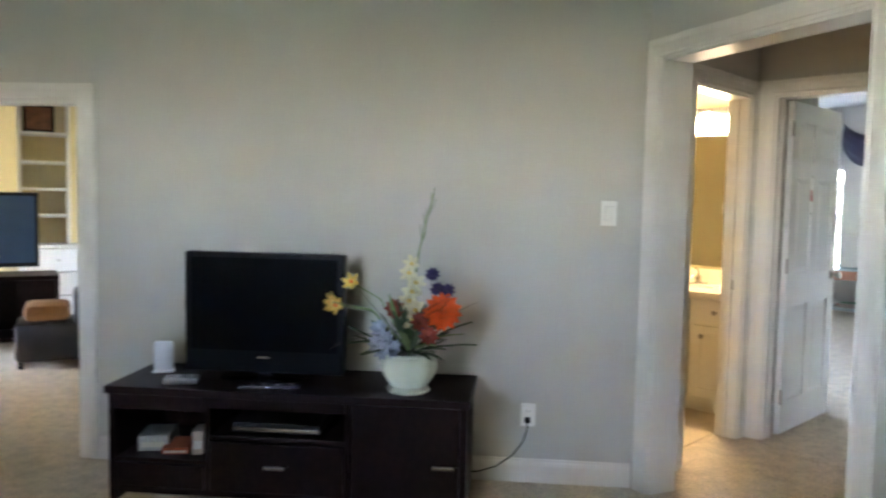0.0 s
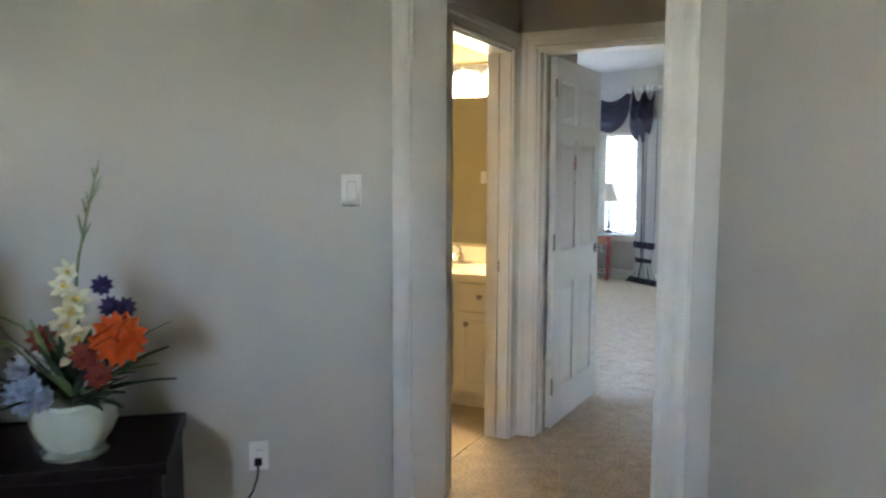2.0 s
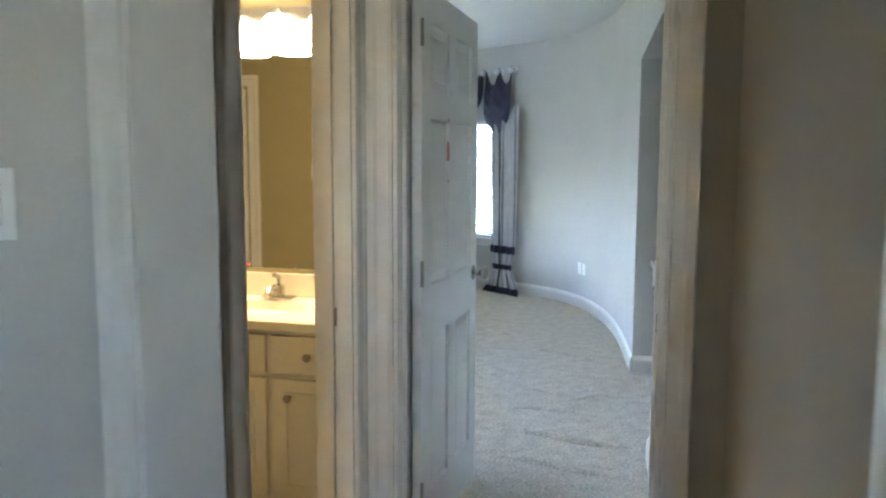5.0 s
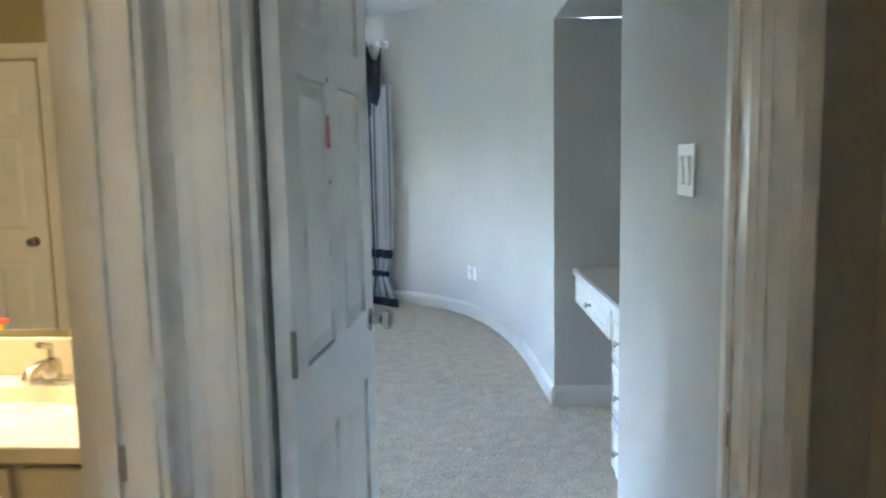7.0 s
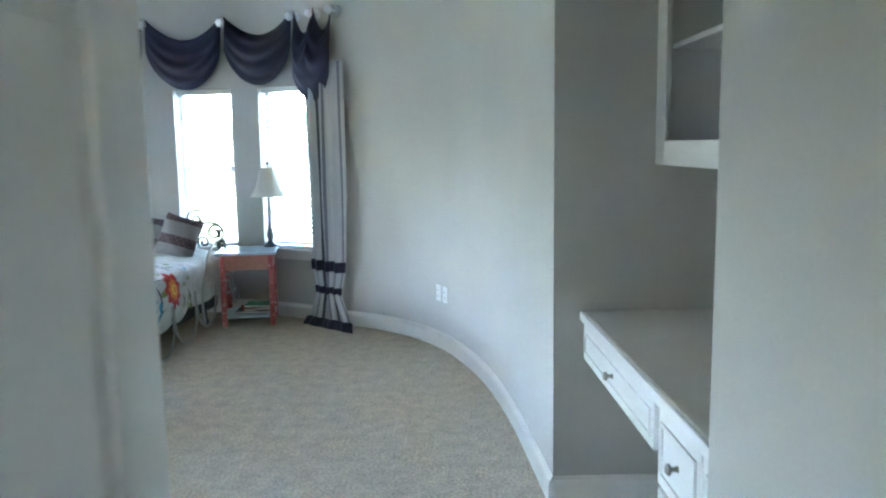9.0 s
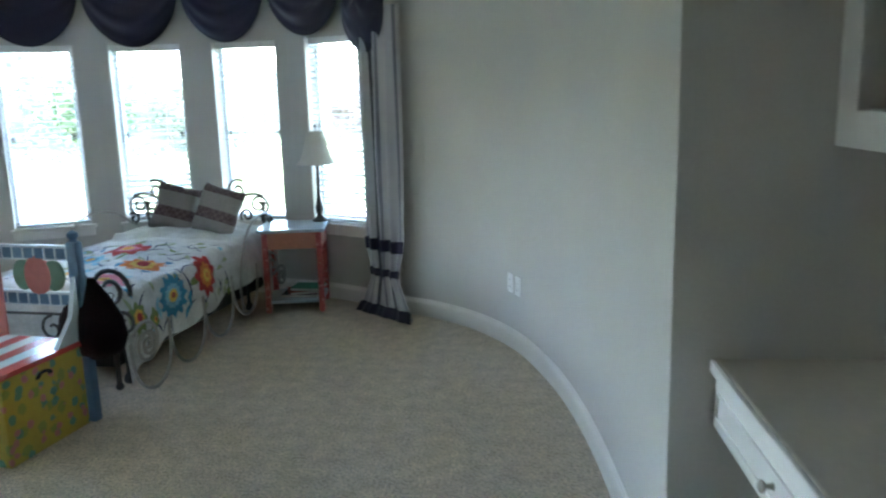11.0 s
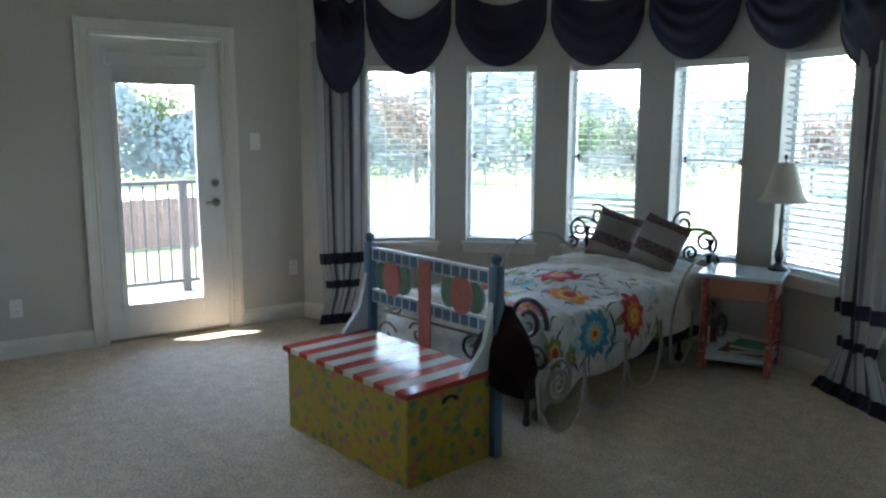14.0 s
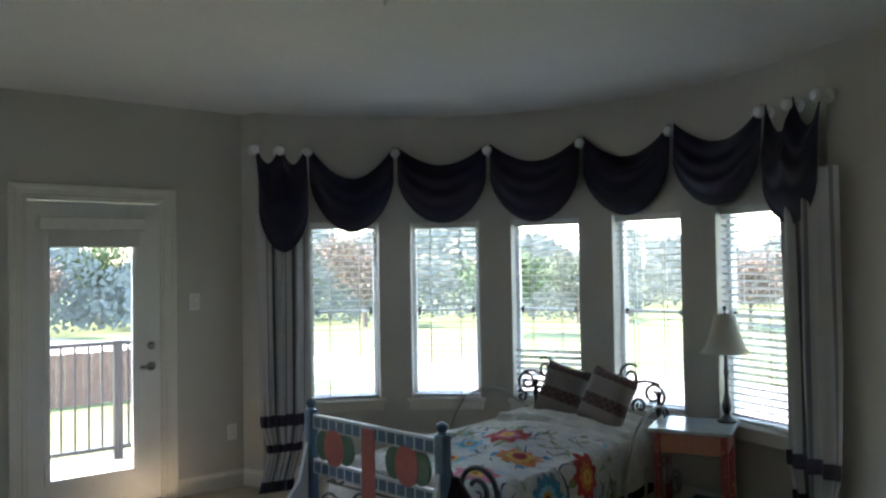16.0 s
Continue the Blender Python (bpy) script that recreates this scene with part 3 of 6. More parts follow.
def curtain(mid, half, seed, label, flip, flare=1.25):
    e = thing("curtain", pose(*on_bay(mid), 0), label, "curtain", "curtains of the bow window")
    base = Vector((*on_bay(mid), 0))
    cin = Vector((CX - base.x, CY - base.y, 0)).normalized()
    side = Vector((-cin.y, cin.x, 0))
    rnd = random.Random(seed)
    ph = [rnd.uniform(0, 6.3) for _ in range(4)]

    def width(z):
        keys = ((0.0, flare), (0.05, flare * 0.92), (0.25, 0.62), (0.32, 0.66), (0.45, 0.84), (0.55, 0.86), (1.3, 0.92), (2.5, 1.0))
        for (z0, w0), (z1, w1) in zip(keys, keys[1:]):
            if z <= z1:
                return w0 + (w1 - w0) * (z - z0) / (z1 - z0)
        return 1.0

    def at(u, z, extra=0.0):
        w = half * width(z)
        s = (u - 0.5) * 2 * w
        amp = (0.034 + 0.012 * math.sin(1.3 * z + ph[0])) * min(1.0, 0.35 + max(0.0, z - 0.25) * 0.8)
        d = 0.085 + amp * math.sin(u * 2 * math.pi * 3.2 + ph[1] + 0.25 * math.sin(2 * z)) + 0.008 * math.sin(u * 2 * math.pi * 7 + ph[2] + z)
        if z < 0.25:
            d = 0.085 + (d - 0.085) * (0.35 + 2.6 * z)
            d += (0.25 - z) * 0.28
            s += flip * (0.25 - z) * 0.35
        return side * s + cin * (d + extra) + Vector((0, 0, z))

    bm = bmesh.new()
    sheet(bm, lambda u, v: at(u, 0.012 + v * (HOOKZ - 0.42)), 64, 40)
    o = part("panel", bm, STRIPE, e, smooth=True)
    for z0, z1 in ((0.44, 0.525), (0.255, 0.315)):
        bm = bmesh.new()
        sheet(bm, lambda u, v: at(-0.01 + 1.02 * u, z0 + v * (z1 - z0), 0.006), 64, 3)
        part("band", bm, NAVY, e, "black satin band", True)
    bm = bmesh.new()
    sheet(bm, lambda u, v: at(-0.02 + 1.04 * u, 0.004 + v * 0.065, 0.008 + 0.03 * (1 - v)), 64, 4)
    part("hem", bm, NAVY, e, "black satin hem puddled on the carpet", True)
    return e


curtain(52.0, 0.225, 3, "grey striped satin curtain with black bands, puddled on the carpet", 1)
curtain(152.6, 0.20, 5, "grey striped satin curtain with black bands by the balcony door", -1, 0.62)

HOOKS = [49.0, 54.8, 60.2, 77.7, 95.0, 113.0, 130.9, 147.7, 152.9, 157.6]


def swag(a0, a1, sag_top, sag_bot, label, seed, dips=1, side=0.24, fwd=0.0):
    mid = (a0 + a1) / 2
    e = thing("swag", pose(*on_bay(mid), HOOKZ), label, "swag valance", "window swags")
    org = Vector((*on_bay(mid), HOOKZ))
    rnd = random.Random(seed)
    ph = rnd.uniform(0, 6)

    def at(u, v):
        a = a0 + (a1 - a0) * (0.02 + 0.96 * u)
        arc = max(0.0, 4 * u * (1 - u))
        dip = abs(math.sin(math.pi * dips * u))
        top, bot = sag_top * dip**0.9 - 0.03, side + (sag_bot - side) * arc**0.7
        z = -(top + (bot - top) * v)
        out = 0.05 + fwd * min(1.0, 1.8 * v) + 0.07 * math.sin(math.pi * v) * arc**0.5 + 0.009 * arc * math.sin(v * 22 + ph + 2.0 * (u - 0.5) ** 2) + 0.02 * v
        x, y = on_bay(a, CR - out)
        return Vector((x - org.x, y - org.y, z))

    bm = bmesh.new()
    sheet(bm, at, 28, 30)
    part("drape", bm, NAVY, e, smooth=True)
    bm = bmesh.new()
    sheet(bm, lambda u, v: at(u, 0.985 + 0.03 * v) + Vector((0, 0, -0.004 * v)), 28, 2)
    part("edge_trim", bm, NAVY, e, smooth=True)


for k, (a0, a1) in enumerate(zip(HOOKS[2:7], HOOKS[3:8])):
    swag(a0, a1, (0.165, 0.18, 0.15, 0.15, 0.25)[k], (0.535, 0.55, 0.565, 0.555, 0.615)[k], "dark navy satin swag hung between two hooks", k)
swag(49.0, 60.2, 0.19, 0.68, "narrow dark navy swag gathered over a curtain", 11, 2, 0.46, 0.02)
swag(147.7, 157.6, 0.15, 0.76, "narrow dark navy swag gathered over a curtain", 12, 2, 0.48, 0.07)
KNOB = mat("white glass knob", (0.85, 0.85, 0.86), 0.12, spec=0.8)
for a in HOOKS:
    e = thing("curtain_hook", pose(*on_bay(a), HOOKZ - 0.025, 0, 0, a + 90), "white round holdback knob holding up the swags", "curtain hook", "swag hooks")
    bm = bmesh.new()
    lathe_y(bm, ((0.038, 0), (0.038, 0.01), (0.012, 0.016), (0.012, 0.075)), (0, 0, 0), 1)
    part("stem", bm, KNOB, e, smooth=True)
    bm = bmesh.new()
    lathe_y(bm, ((0.0, 0.07), (0.026, 0.072), (0.038, 0.085), (0.038, 0.097), (0.026, 0.112), (0.0, 0.114)), (0, 0, 0), 1)
    part("knob", bm, KNOB, e, smooth=True)
# ---- toy chest bench ----


def flower_mat(name, base, cols, scale):
    m = mat(name, base, 0.45, grain=0.05, scale=30)
    nt = m.node_tree
    b = nt.nodes["Principled BSDF"]
    co = nt.nodes.new("ShaderNodeTexCoord")
    src = b.inputs["Base Color"].links[0].from_socket
    for k, c in enumerate(cols):
        vo = nt.nodes.new("ShaderNodeTexVoronoi")
        vo.inputs["Scale"].default_value = scale * (1 + 0.22 * k)
        mp = nt.nodes.new("ShaderNodeMapping")
        mp.inputs["Location"].default_value = (1.7 * k, 0.9 * k, 2.3 * k)
        nt.links.new(co.outputs["Object"], mp.inputs[0])
        nt.links.new(mp.outputs[0], vo.inputs["Vector"])
        n = nt.nodes.new("ShaderNodeTexNoise")
        n.inputs["Scale"].default_value = scale * 3
        nt.links.new(co.outputs["Object"], n.inputs["Vector"])
        ad = nt.nodes.new("ShaderNodeMath")
        ad.operation = "MULTIPLY_ADD"
        ad.inputs[1].default_value = 0.35
        nt.links.new(n.outputs["Fac"], ad.inputs[0])
        nt.links.new(vo.outputs["Distance"], ad.inputs[2])
        lt = nt.nodes.new("ShaderNodeMapRange")
        lt.inputs["From Min"].default_value, lt.inputs["From Max"].default_value = 0.42, 0.50
        lt.inputs["To Min"].default_value, lt.inputs["To Max"].default_value = 1, 0
        nt.links.new(ad.outputs[0], lt.inputs["Value"])
        mx = nt.nodes.new("ShaderNodeMix")
        mx.data_type = "RGBA"
        nt.links.new(lt.outputs[0], mx.inputs["Factor"])
        nt.links.new(src, mx.inputs["A"])
        mx.inputs["B"].default_value = (*c, 1)
        src = mx.outputs["Result"]
    nt.links.new(src, b.inputs["Base Color"])
    return m


CHESTY = flower_mat("yellow painted wood with flowers", (0.46, 0.34, 0.05), ((0.28, 0.30, 0.06), (0.13, 0.27, 0.19), (0.50, 0.20, 0.18)), 11.0)
RED = mat("coral red gloss paint", (0.58, 0.10, 0.085), 0.18, grain=0.04, scale=25, spots=0.05)
WHITEG = mat("white gloss paint", (0.78, 0.76, 0.72), 0.15, grain=0.02, scale=25, spots=0.03)
BLUE = mat("slate blue paint", (0.10, 0.19, 0.30), 0.35, grain=0.08, scale=30, spots=0.08)
PALE = mat("pale blue paint", (0.55, 0.62, 0.66), 0.35, grain=0.04, scale=30)
GREENP = mat("sage green paint", (0.13, 0.24, 0.17), 0.4, grain=0.08, scale=30)
REDM = mat("coral red paint", (0.50, 0.15, 0.13), 0.4, grain=0.08, scale=30, spots=0.08)
CH = along((-2.71, 3.54), (-1.755, 3.43))
e = thing("toy_chest_bench", CH, "yellow flowered toy chest bench with a red and white striped lid", "toy chest")
CW, CD, CHH = 0.932, 0.49, 0.414
bm = bmesh.new()
box(bm, 0.006, CW - 0.006, 0.006, CD - 0.006, 0.0, CHH - 0.024, 0.006)
part("body", bm, CHESTY, e)
n = 13
for k in range(n):
    bm = bmesh.new()
    x0, x1 = -0.008 + k * (CW + 0.016) / n, -0.008 + (k + 1) * (CW + 0.016) / n
    box(bm, x0, x1, -0.01, CD, CHH - 0.0235, CHH)
    part("lid_stripe", bm, RED if k % 2 == 0 else WHITEG, e)
# raised crescent on the solid side; the hole's shade is put in as colour
bm = bmesh.new()
for k in range(9):
    a0, a1 = math.pi * k / 9, math.pi * (k + 1) / 9
    for a, b in ((a0, a1),):
        p = [(CW - 0.0055, 0.24 - r * math.cos(t) * 1.0, 0.325 + r * math.sin(t) * 0.6) for r, t in ((0.05, a), (0.05, b), (0.027, b), (0.027, a))]
        q = [(x + 0.003, y, z - (0.0)) for x, y, z in p]
        f0 = [bm.verts.new(c) for c in p]
        f1 = [bm.verts.new(c) for c in q]
        for j in range(4):
            bm.faces.new((f0[j], f0[(j + 1) % 4], f1[(j + 1) % 4], f1[j]))
        bm.faces.new(f1)
part("handle_shade", bm, DARK, e, "dark crescent painted for the shade in a handle hole")
for x, s in ((-0.02, 1), (CW - 0.035, -1)):
    bm = bmesh.new()
    box(bm, x, x + 0.055, CD + 0.001, CD + 0.05, 0.0, 0.875, 0.006)
    lathe(bm, ((0.0, 0.0), (0.02, 0.001), (0.016, 0.012), (0.026, 0.025), (0.024, 0.042), (0.010, 0.052), (0.0, 0.054)), (x + 0.0275, CD + 0.025, 0.874), 14)
    part("post", bm, BLUE, e, smooth=True)
    bm = bmesh.new()
    pts = [(CD - 0.001, CHH), (CD - 0.001, CHH + 0.30), (CD - 0.05, CHH + 0.12), (CD - 0.16, CHH)]
    lo = [bm.verts.new((x + 0.012, y, z)) for y, z in pts]
    hi = [bm.verts.new((x + 0.036, y, z)) for y, z in pts]
    for j in range(4):
        bm.faces.new((lo[j], lo[(j + 1) % 4], hi[(j + 1) % 4], hi[j]))
    bm.faces.new(lo)
    bm.faces.new(hi[::-1])
    part("arm_bracket", bm, PALE, e)
for z0, z1 in ((0.785, 0.855), (0.565, 0.635)):
    bm = bmesh.new()
    box(bm, 0.0355, CW - 0.0355, CD + 0.014, CD + 0.036, z0, z1, 0.003)
    r = part("rail", bm, PALE, e)
    n = 14
    for k in range(n):
        bm = bmesh.new()
        x0 = 0.045 + k * (CW - 0.09) / n
        box(bm, x0 + 0.006, x0 + (CW - 0.09) / n - 0.006, CD + 0.0115, CD + 0.0145, z0 + 0.008, z1 - 0.012)
        part("check", bm, BLUE, r)
bm = bmesh.new()
box(bm, CW / 2 - 0.045, CW / 2 + 0.045, CD + 0.002, CD + 0.0115, CHH - 0.1, 0.84, 0.004)
part("centre_slat", bm, REDM, e)
for cx in (0.20, CW - 0.22):
    for dx, rr, mt, off in ((-0.085, 0.068, GREENP, 0.0), (0.085, 0.068, GREENP, 0.0), (0.0, 0.088, REDM, 0.004)):
        bm = bmesh.new()
        cyl(bm, (0, 0, 0), (0, 0.014, 0), rr, seg=28)
        bmesh.ops.transform(bm, matrix=Matrix.Translation((cx + dx, CD + 0.017 - off, 0.71)) @ Matrix.Diagonal((0.82, 1, 1.08, 1)), verts=bm.verts)
        part("medallion", bm, mt, e)
MAROON = mat("dark maroon plush", (0.014, 0.004, 0.007), 0.9, grain=0.3, scale=60, bump=0.8, bump_scale=150, sheen=0.04, spec=0.2)
e = thing("plush_bag", pose(-1.715, 3.99, 0), "dark maroon plush bag hanging from a bench post", "bag")
bm = bmesh.new()
lathe(bm, ((0.0, 0.29), (0.05, 0.292), (0.095, 0.33), (0.112, 0.40), (0.10, 0.49), (0.07, 0.57), (0.04, 0.63), (0.022, 0.665), (0.0, 0.67)), (0, 0, 0), 24, 0.05, 5)
bmesh.ops.transform(bm, matrix=Matrix.Diagonal((1.5, 0.9, 1.04, 1)), verts=bm.verts)
part("bag_body", bm, MAROON, e, smooth=True)
bm = bmesh.new()
tube(bm, [(-0.01, 0, 0.655), (-0.04, -0.01, 0.76), (-0.078, 0.006, 0.86), (-0.088, 0.03, 0.865), (-0.06, 0.03, 0.78), (0.0, 0.01, 0.66)], 0.006)
part("strap", bm, MAROON, e, smooth=True)

# ---- bed ----
IRON = mat("pewter wrought iron", (0.10, 0.095, 0.09), 0.35, 0.9, grain=0.1, scale=60)
BLACKC = mat("black caster plastic", (0.015, 0.015, 0.015), 0.5, grain=0.05)
CREAMI = mat("pewter cream iron", (0.36, 0.34, 0.31), 0.35, 0.3, grain=0.05, scale=60)
BED = pose(-1.80, 4.32, 0, 0, 0, -4)
BW, BL, BT = 1.0, 1.88, 0.53


def spiral(c, r0, turns, a0, plane="xz", n=26, grow=0.22, sgn=1):
    out = []
    for k in range(n + 1):
        t = k / n
        r = r0 * (grow + (1 - grow) * t)
        a = a0 + sgn * 2 * math.pi * turns * t
        u, w = r * math.cos(a), r * math.sin(a)
        out.append((c[0] + u, c[1], c[2] + w) if plane == "xz" else (c[0], c[1] + u, c[2] + w))
    return out


e = thing("bed", BED, "single bed with a scrolled wrought iron frame", "bed")
for x, y, h in ((-0.02, 0.0, 0.50), (-BW + 0.02, 0.0, 0.50), (-0.02, BL, 0.72), (-BW + 0.02, BL, 0.72)):
    bm = bmesh.new()
    tube(bm, [(x, y, 0.02), (x, y, h)], 0.014, 10)
    ball(bm, (x, y, 0.022), 0.022)
    ball(bm, (x, y, h + 0.014), 0.022)
    part("leg", bm, IRON, e, smooth=True)
for x in (-0.02, -BW + 0.02):
    bm = bmesh.new()
    box(bm, x - 0.012, x + 0.012, 0.0, BL, 0.27, 0.31, 0.003)
    part("side_rail", bm, IRON, e)
hc = -0.555
scrolls = []
for s in (1, -1):
    scrolls += [spiral((hc + s * 0.335, BL, 0.835), 0.085, 1.35, math.pi if s > 0 else 0.0, sgn=-s), spiral((hc + s * 0.50, BL, 0.725), 0.085, 1.5, math.pi / 2, sgn=-s), spiral((hc + s * 0.40, BL, 0.645), 0.055, 1.3, 2.0, sgn=s), spiral((hc + s * 0.55, BL, 0.615), 0.045, 1.2, 1.0, sgn=-s)]
    scrolls.append([(hc + s * (0.02 + 0.235 * t), BL, 0.60 + 0.24 * t**1.6 + 0.05 * math.sin(math.pi * t)) for t in [k / 14 for k in range(15)]])
    scrolls.append([(hc + s * (0.10 + 0.44 * t), BL, 0.55 + 0.26 * math.sin(math.pi * 0.62 * t)) for t in [k / 14 for k in range(15)]])
scrolls.append([(hc - 0.52, BL, 0.54), (hc + 0.52, BL, 0.54)])
for pts in scrolls:
    bm = bmesh.new()
    tube(bm, pts, 0.010, 8)
    part("headboard_scroll", bm, IRON, e, smooth=True)
hc = -BW / 2
fs = []
for s in (1, -1):
    fs += [spiral((hc + s * 0.40, -0.10, 0.50), 0.105, 1.2, math.pi / 2, sgn=-s), spiral((hc + s * 0.46, -0.10, 0.30), 0.09, 1.1, 1.0, sgn=s), spiral((hc + s * 0.20, -0.10, 0.36), 0.07, 1.1, 2.2, sgn=-s)]
fs.append([(hc - 0.48, -0.10, 0.44), (hc + 0.48, -0.10, 0.44)])
fs.append([(hc - 0.48 + 0.96 * t, -0.10, 0.44 + 0.10 * math.sin(math.pi * t)) for t in [k / 16 for k in range(17)]])
for pts in fs:
    bm = bmesh.new()
    tube(bm, pts, 0.008, 8)
    part("footboard_scroll", bm, IRON, e, smooth=True)
# scrolls and hoops along the side of the frame
for y0, z0, r in ((0.02, 0.26, 0.13), (0.04, 0.25, 0.075), (1.60, 0.33, 0.10), (1.74, 0.22, 0.085), (1.68, 0.46, 0.06)):
    bm = bmesh.new()
    tube(bm, spiral((0.15, y0, z0), r, 1.6, -1.2, "yz", sgn=1), 0.010, 8)
    part("side_scroll", bm, CREAMI, e, smooth=True)
for y0, y1, low, top in ((-0.12, 0.24, 0.012, 0.30), (0.24, 0.62, 0.03, 0.34), (0.62, 0.98, 0.06, 0.36), (0.98, 1.34, 0.10, 0.40)):
    bm = bmesh.new()
    tube(bm, [(0.15 + 0.012 * math.sin(3 * t), y0 + (y1 - y0) * (0.5 - 0.5 * math.cos(math.pi * t)), top - (top - low) * math.sin(math.pi * t) ** 0.7) for t in [k / 20 for k in range(21)]], 0.009, 8)
    part("side_hoop", bm, CREAMI, e, smooth=True)
for y in (0.10, 1.55):
    bm = bmesh.new()
    cyl(bm, (-0.03, y, 0.05), (-0.03, y, 0.27), 0.012, seg=10)
    cyl(bm, (-0.042, y, 0.03), (-0.018, y, 0.03), 0.03, seg=16)
    part("caster", bm, BLACKC, e, "black caster wheel")
bm = bmesh.new()
tube(bm, spiral((0.055, -0.10, 0.575), 0.118, 1.45, 2.6, "xz", sgn=-1, grow=0.3), 0.012, 8)
part("foot_curl", bm, IRON, e, "dark iron curl", smooth=True)
bm = bmesh.new()
tube(bm, spiral((0.12, -0.10, 0.40), 0.075, 1.4, 1.2, "xz", sgn=1), 0.010, 8)
part("foot_curl", bm, IRON, e, "dark iron curl", smooth=True)
for s in (0, 1):
    bm = bmesh.new()
    x0, w = (-BW, -1) if s else (0.0, 1)
    arc = spline([(1.80, 0.58), (1.66, 0.69), (1.45, 0.72), (1.26, 0.66), (1.14, 0.52), (1.08, 0.32), (1.10, 0.13)], 4)
    tube(bm, [(x0 + w * min(0.16, 0.03 + 0.035 * k**0.6), y, z) for k, (y, z) in enumerate(arc)], 0.009, 8)
    part("side_brace", bm, CREAMI, e, smooth=True)

MATT = mat("white mattress cloth", (0.7, 0.69, 0.66), 0.9, grain=0.04, scale=80, bump=0.2)
e2 = thing("mattress", BED, "white mattress under the quilt", "mattress")
bm = bmesh.new()
box(bm, -BW + 0.035, -0.035, 0.02, BL - 0.03, 0.315, BT - 0.012, 0.03)
part("ticking", bm, MATT, e2, smooth=True)

# dark block added so that the space under the bed reads as shaded
e3 = thing("under_bed_shade", BED, "dark grey block added for the shade under the mattress", "box spring")
bm = bmesh.new()
box(bm, -BW + 0.04, -0.04, 0.03, BL - 0.04, 0.11, 0.3145, 0.015)
part("cover", bm, mat("dark under-bed shade", (0.05, 0.048, 0.048), 0.95, grain=0.1, scale=80), e3, smooth=True)

QUILT = mat("white patchwork quilt", (0.60, 0.60, 0.57), 0.9, grain=0.10, scale=60, spots=0.16, spot_scale=9, bump=0.8, bump_scale=30, sheen=0.2)


def quilt_at(u, v, off=0.0):
    """u across, in metres from the bed's right edge (below 0: the hanging side); v along from the foot."""
    wob = 0.014 * math.sin(7 * v + 3 * u) + 0.009 * math.sin(13 * u - 5 * v) + 0.006 * math.sin(31 * v + 6 * u) + 0.004 * math.sin(47 * v - 17 * u)
    crown = 0.035 * math.sin(math.pi * min(1, max(0, u / BW))) + (0.03 if v > 1.45 else 0.0)
    if u < 0:
        d = -u
        rnd = min(d, 0.05)
        x = 0.0 + 0.035 * math.sin(rnd / 0.05 * math.pi / 2) + 0.10 * max(0, d - 0.05) + 0.022 * math.sin(9 * v + 1.0) * min(1, d / 0.2)
        z = BT - 0.05 * (1 - math.cos(rnd / 0.05 * math.pi / 2)) - max(0, d - 0.05)
        return Vector((x + off, v, z + off * 0.3 + 0.2 * wob))
    if u > BW:
        d = u - BW
        return Vector((-BW - 0.03 * min(1, d / 0.04) - 0.08 * d - off, v, BT - max(0, d - 0.02)))
    return Vector((-u, v, BT + crown + wob * 0.8 + off))


def hang(v):
    return 0.38 - 0.09 * min(1.3, max(0, v)) + 0.03 * abs(math.sin(8.5 * v))


eq = thing("quilt", BED, "white quilt with big bright appliqued flowers spread over the bed", "quilt")


def qfn(s, t):
    v = -0.035 + t * 1.90
    lo, hi = -hang(v), BW + 0.25
    p = quilt_at(lo + s * (hi - lo), v)
    if v < 0.04:
        p.z -= (0.04 - v) * 1.2
    return p


bm = bmesh.new()
g = sheet(bm, qfn, 60, 60)
bm.faces.ensure_lookup_table()
part("cover", bm, QUILT, eq, smooth=True)
bm = bmesh.new()
sheet(bm, lambda s, t: Vector((0.03 - s * (BW + 0.05), -0.045 - 0.03 * (1 - t) + 0.012 * math.sin(14 * s), BT + 0.01 - (1 - t) * (0.30 + 0.04 * math.sin(6 * s)))), 40, 10)
part("foot_drop", bm, QUILT, eq, smooth=True)

FLC = {"red": (0.42, 0.035, 0.03), "orange": (0.66, 0.20, 0.04), "teal": (0.06, 0.27, 0.42), "pink": (0.60, 0.19, 0.25), "green": (0.20, 0.26, 0.08), "moss": (0.36, 0.40, 0.24), "yellow": (0.75, 0.45, 0.08), "navy": (0.02, 0.03, 0.10), "sky": (0.25, 0.50, 0.60)}
FLM = {k: mat(k + " applique cloth", c, 0.85, grain=0.12, scale=60, spots=0.1, spot_scale=15, bump=0.4, bump_scale=60) for k, c in FLC.items()}


def applique(u, v, r, petals, outer, inner, off=0.006):
    for rr, col, o, lob in ((r, outer, off, 0.16), (r * 0.60, inner, off + 0.003, 0.10), (r * 0.34, "red" if inner == "yellow" else "yellow", off + 0.006, 0.05), (r * 0.15, "orange" if outer == "red" else "red", off + 0.009, 0.0)):
        bm = bmesh.new()
        rings = []
        for q in range(1, 5):
            rad = rr * q / 4
            rings.append([bm.verts.new(quilt_at(u + rad * (1 + lob * math.cos(petals * a)) * math.cos(a), v + rad * (1 + lob * math.cos(petals * a)) * math.sin(a), o)) for a in [2 * math.pi * k / 40 for k in range(40)]])
        c = bm.verts.new(quilt_at(u, v, o))
        for k in range(40):
            bm.faces.new((c, rings[0][k], rings[0][(k + 1) % 40]))
            for a, b in zip(rings, rings[1:]):
                bm.faces.new((a[k], b[k], b[(k + 1) % 40], a[(k + 1) % 40]))
        part("flower_applique", bm, FLM[col], eq, smooth=True)


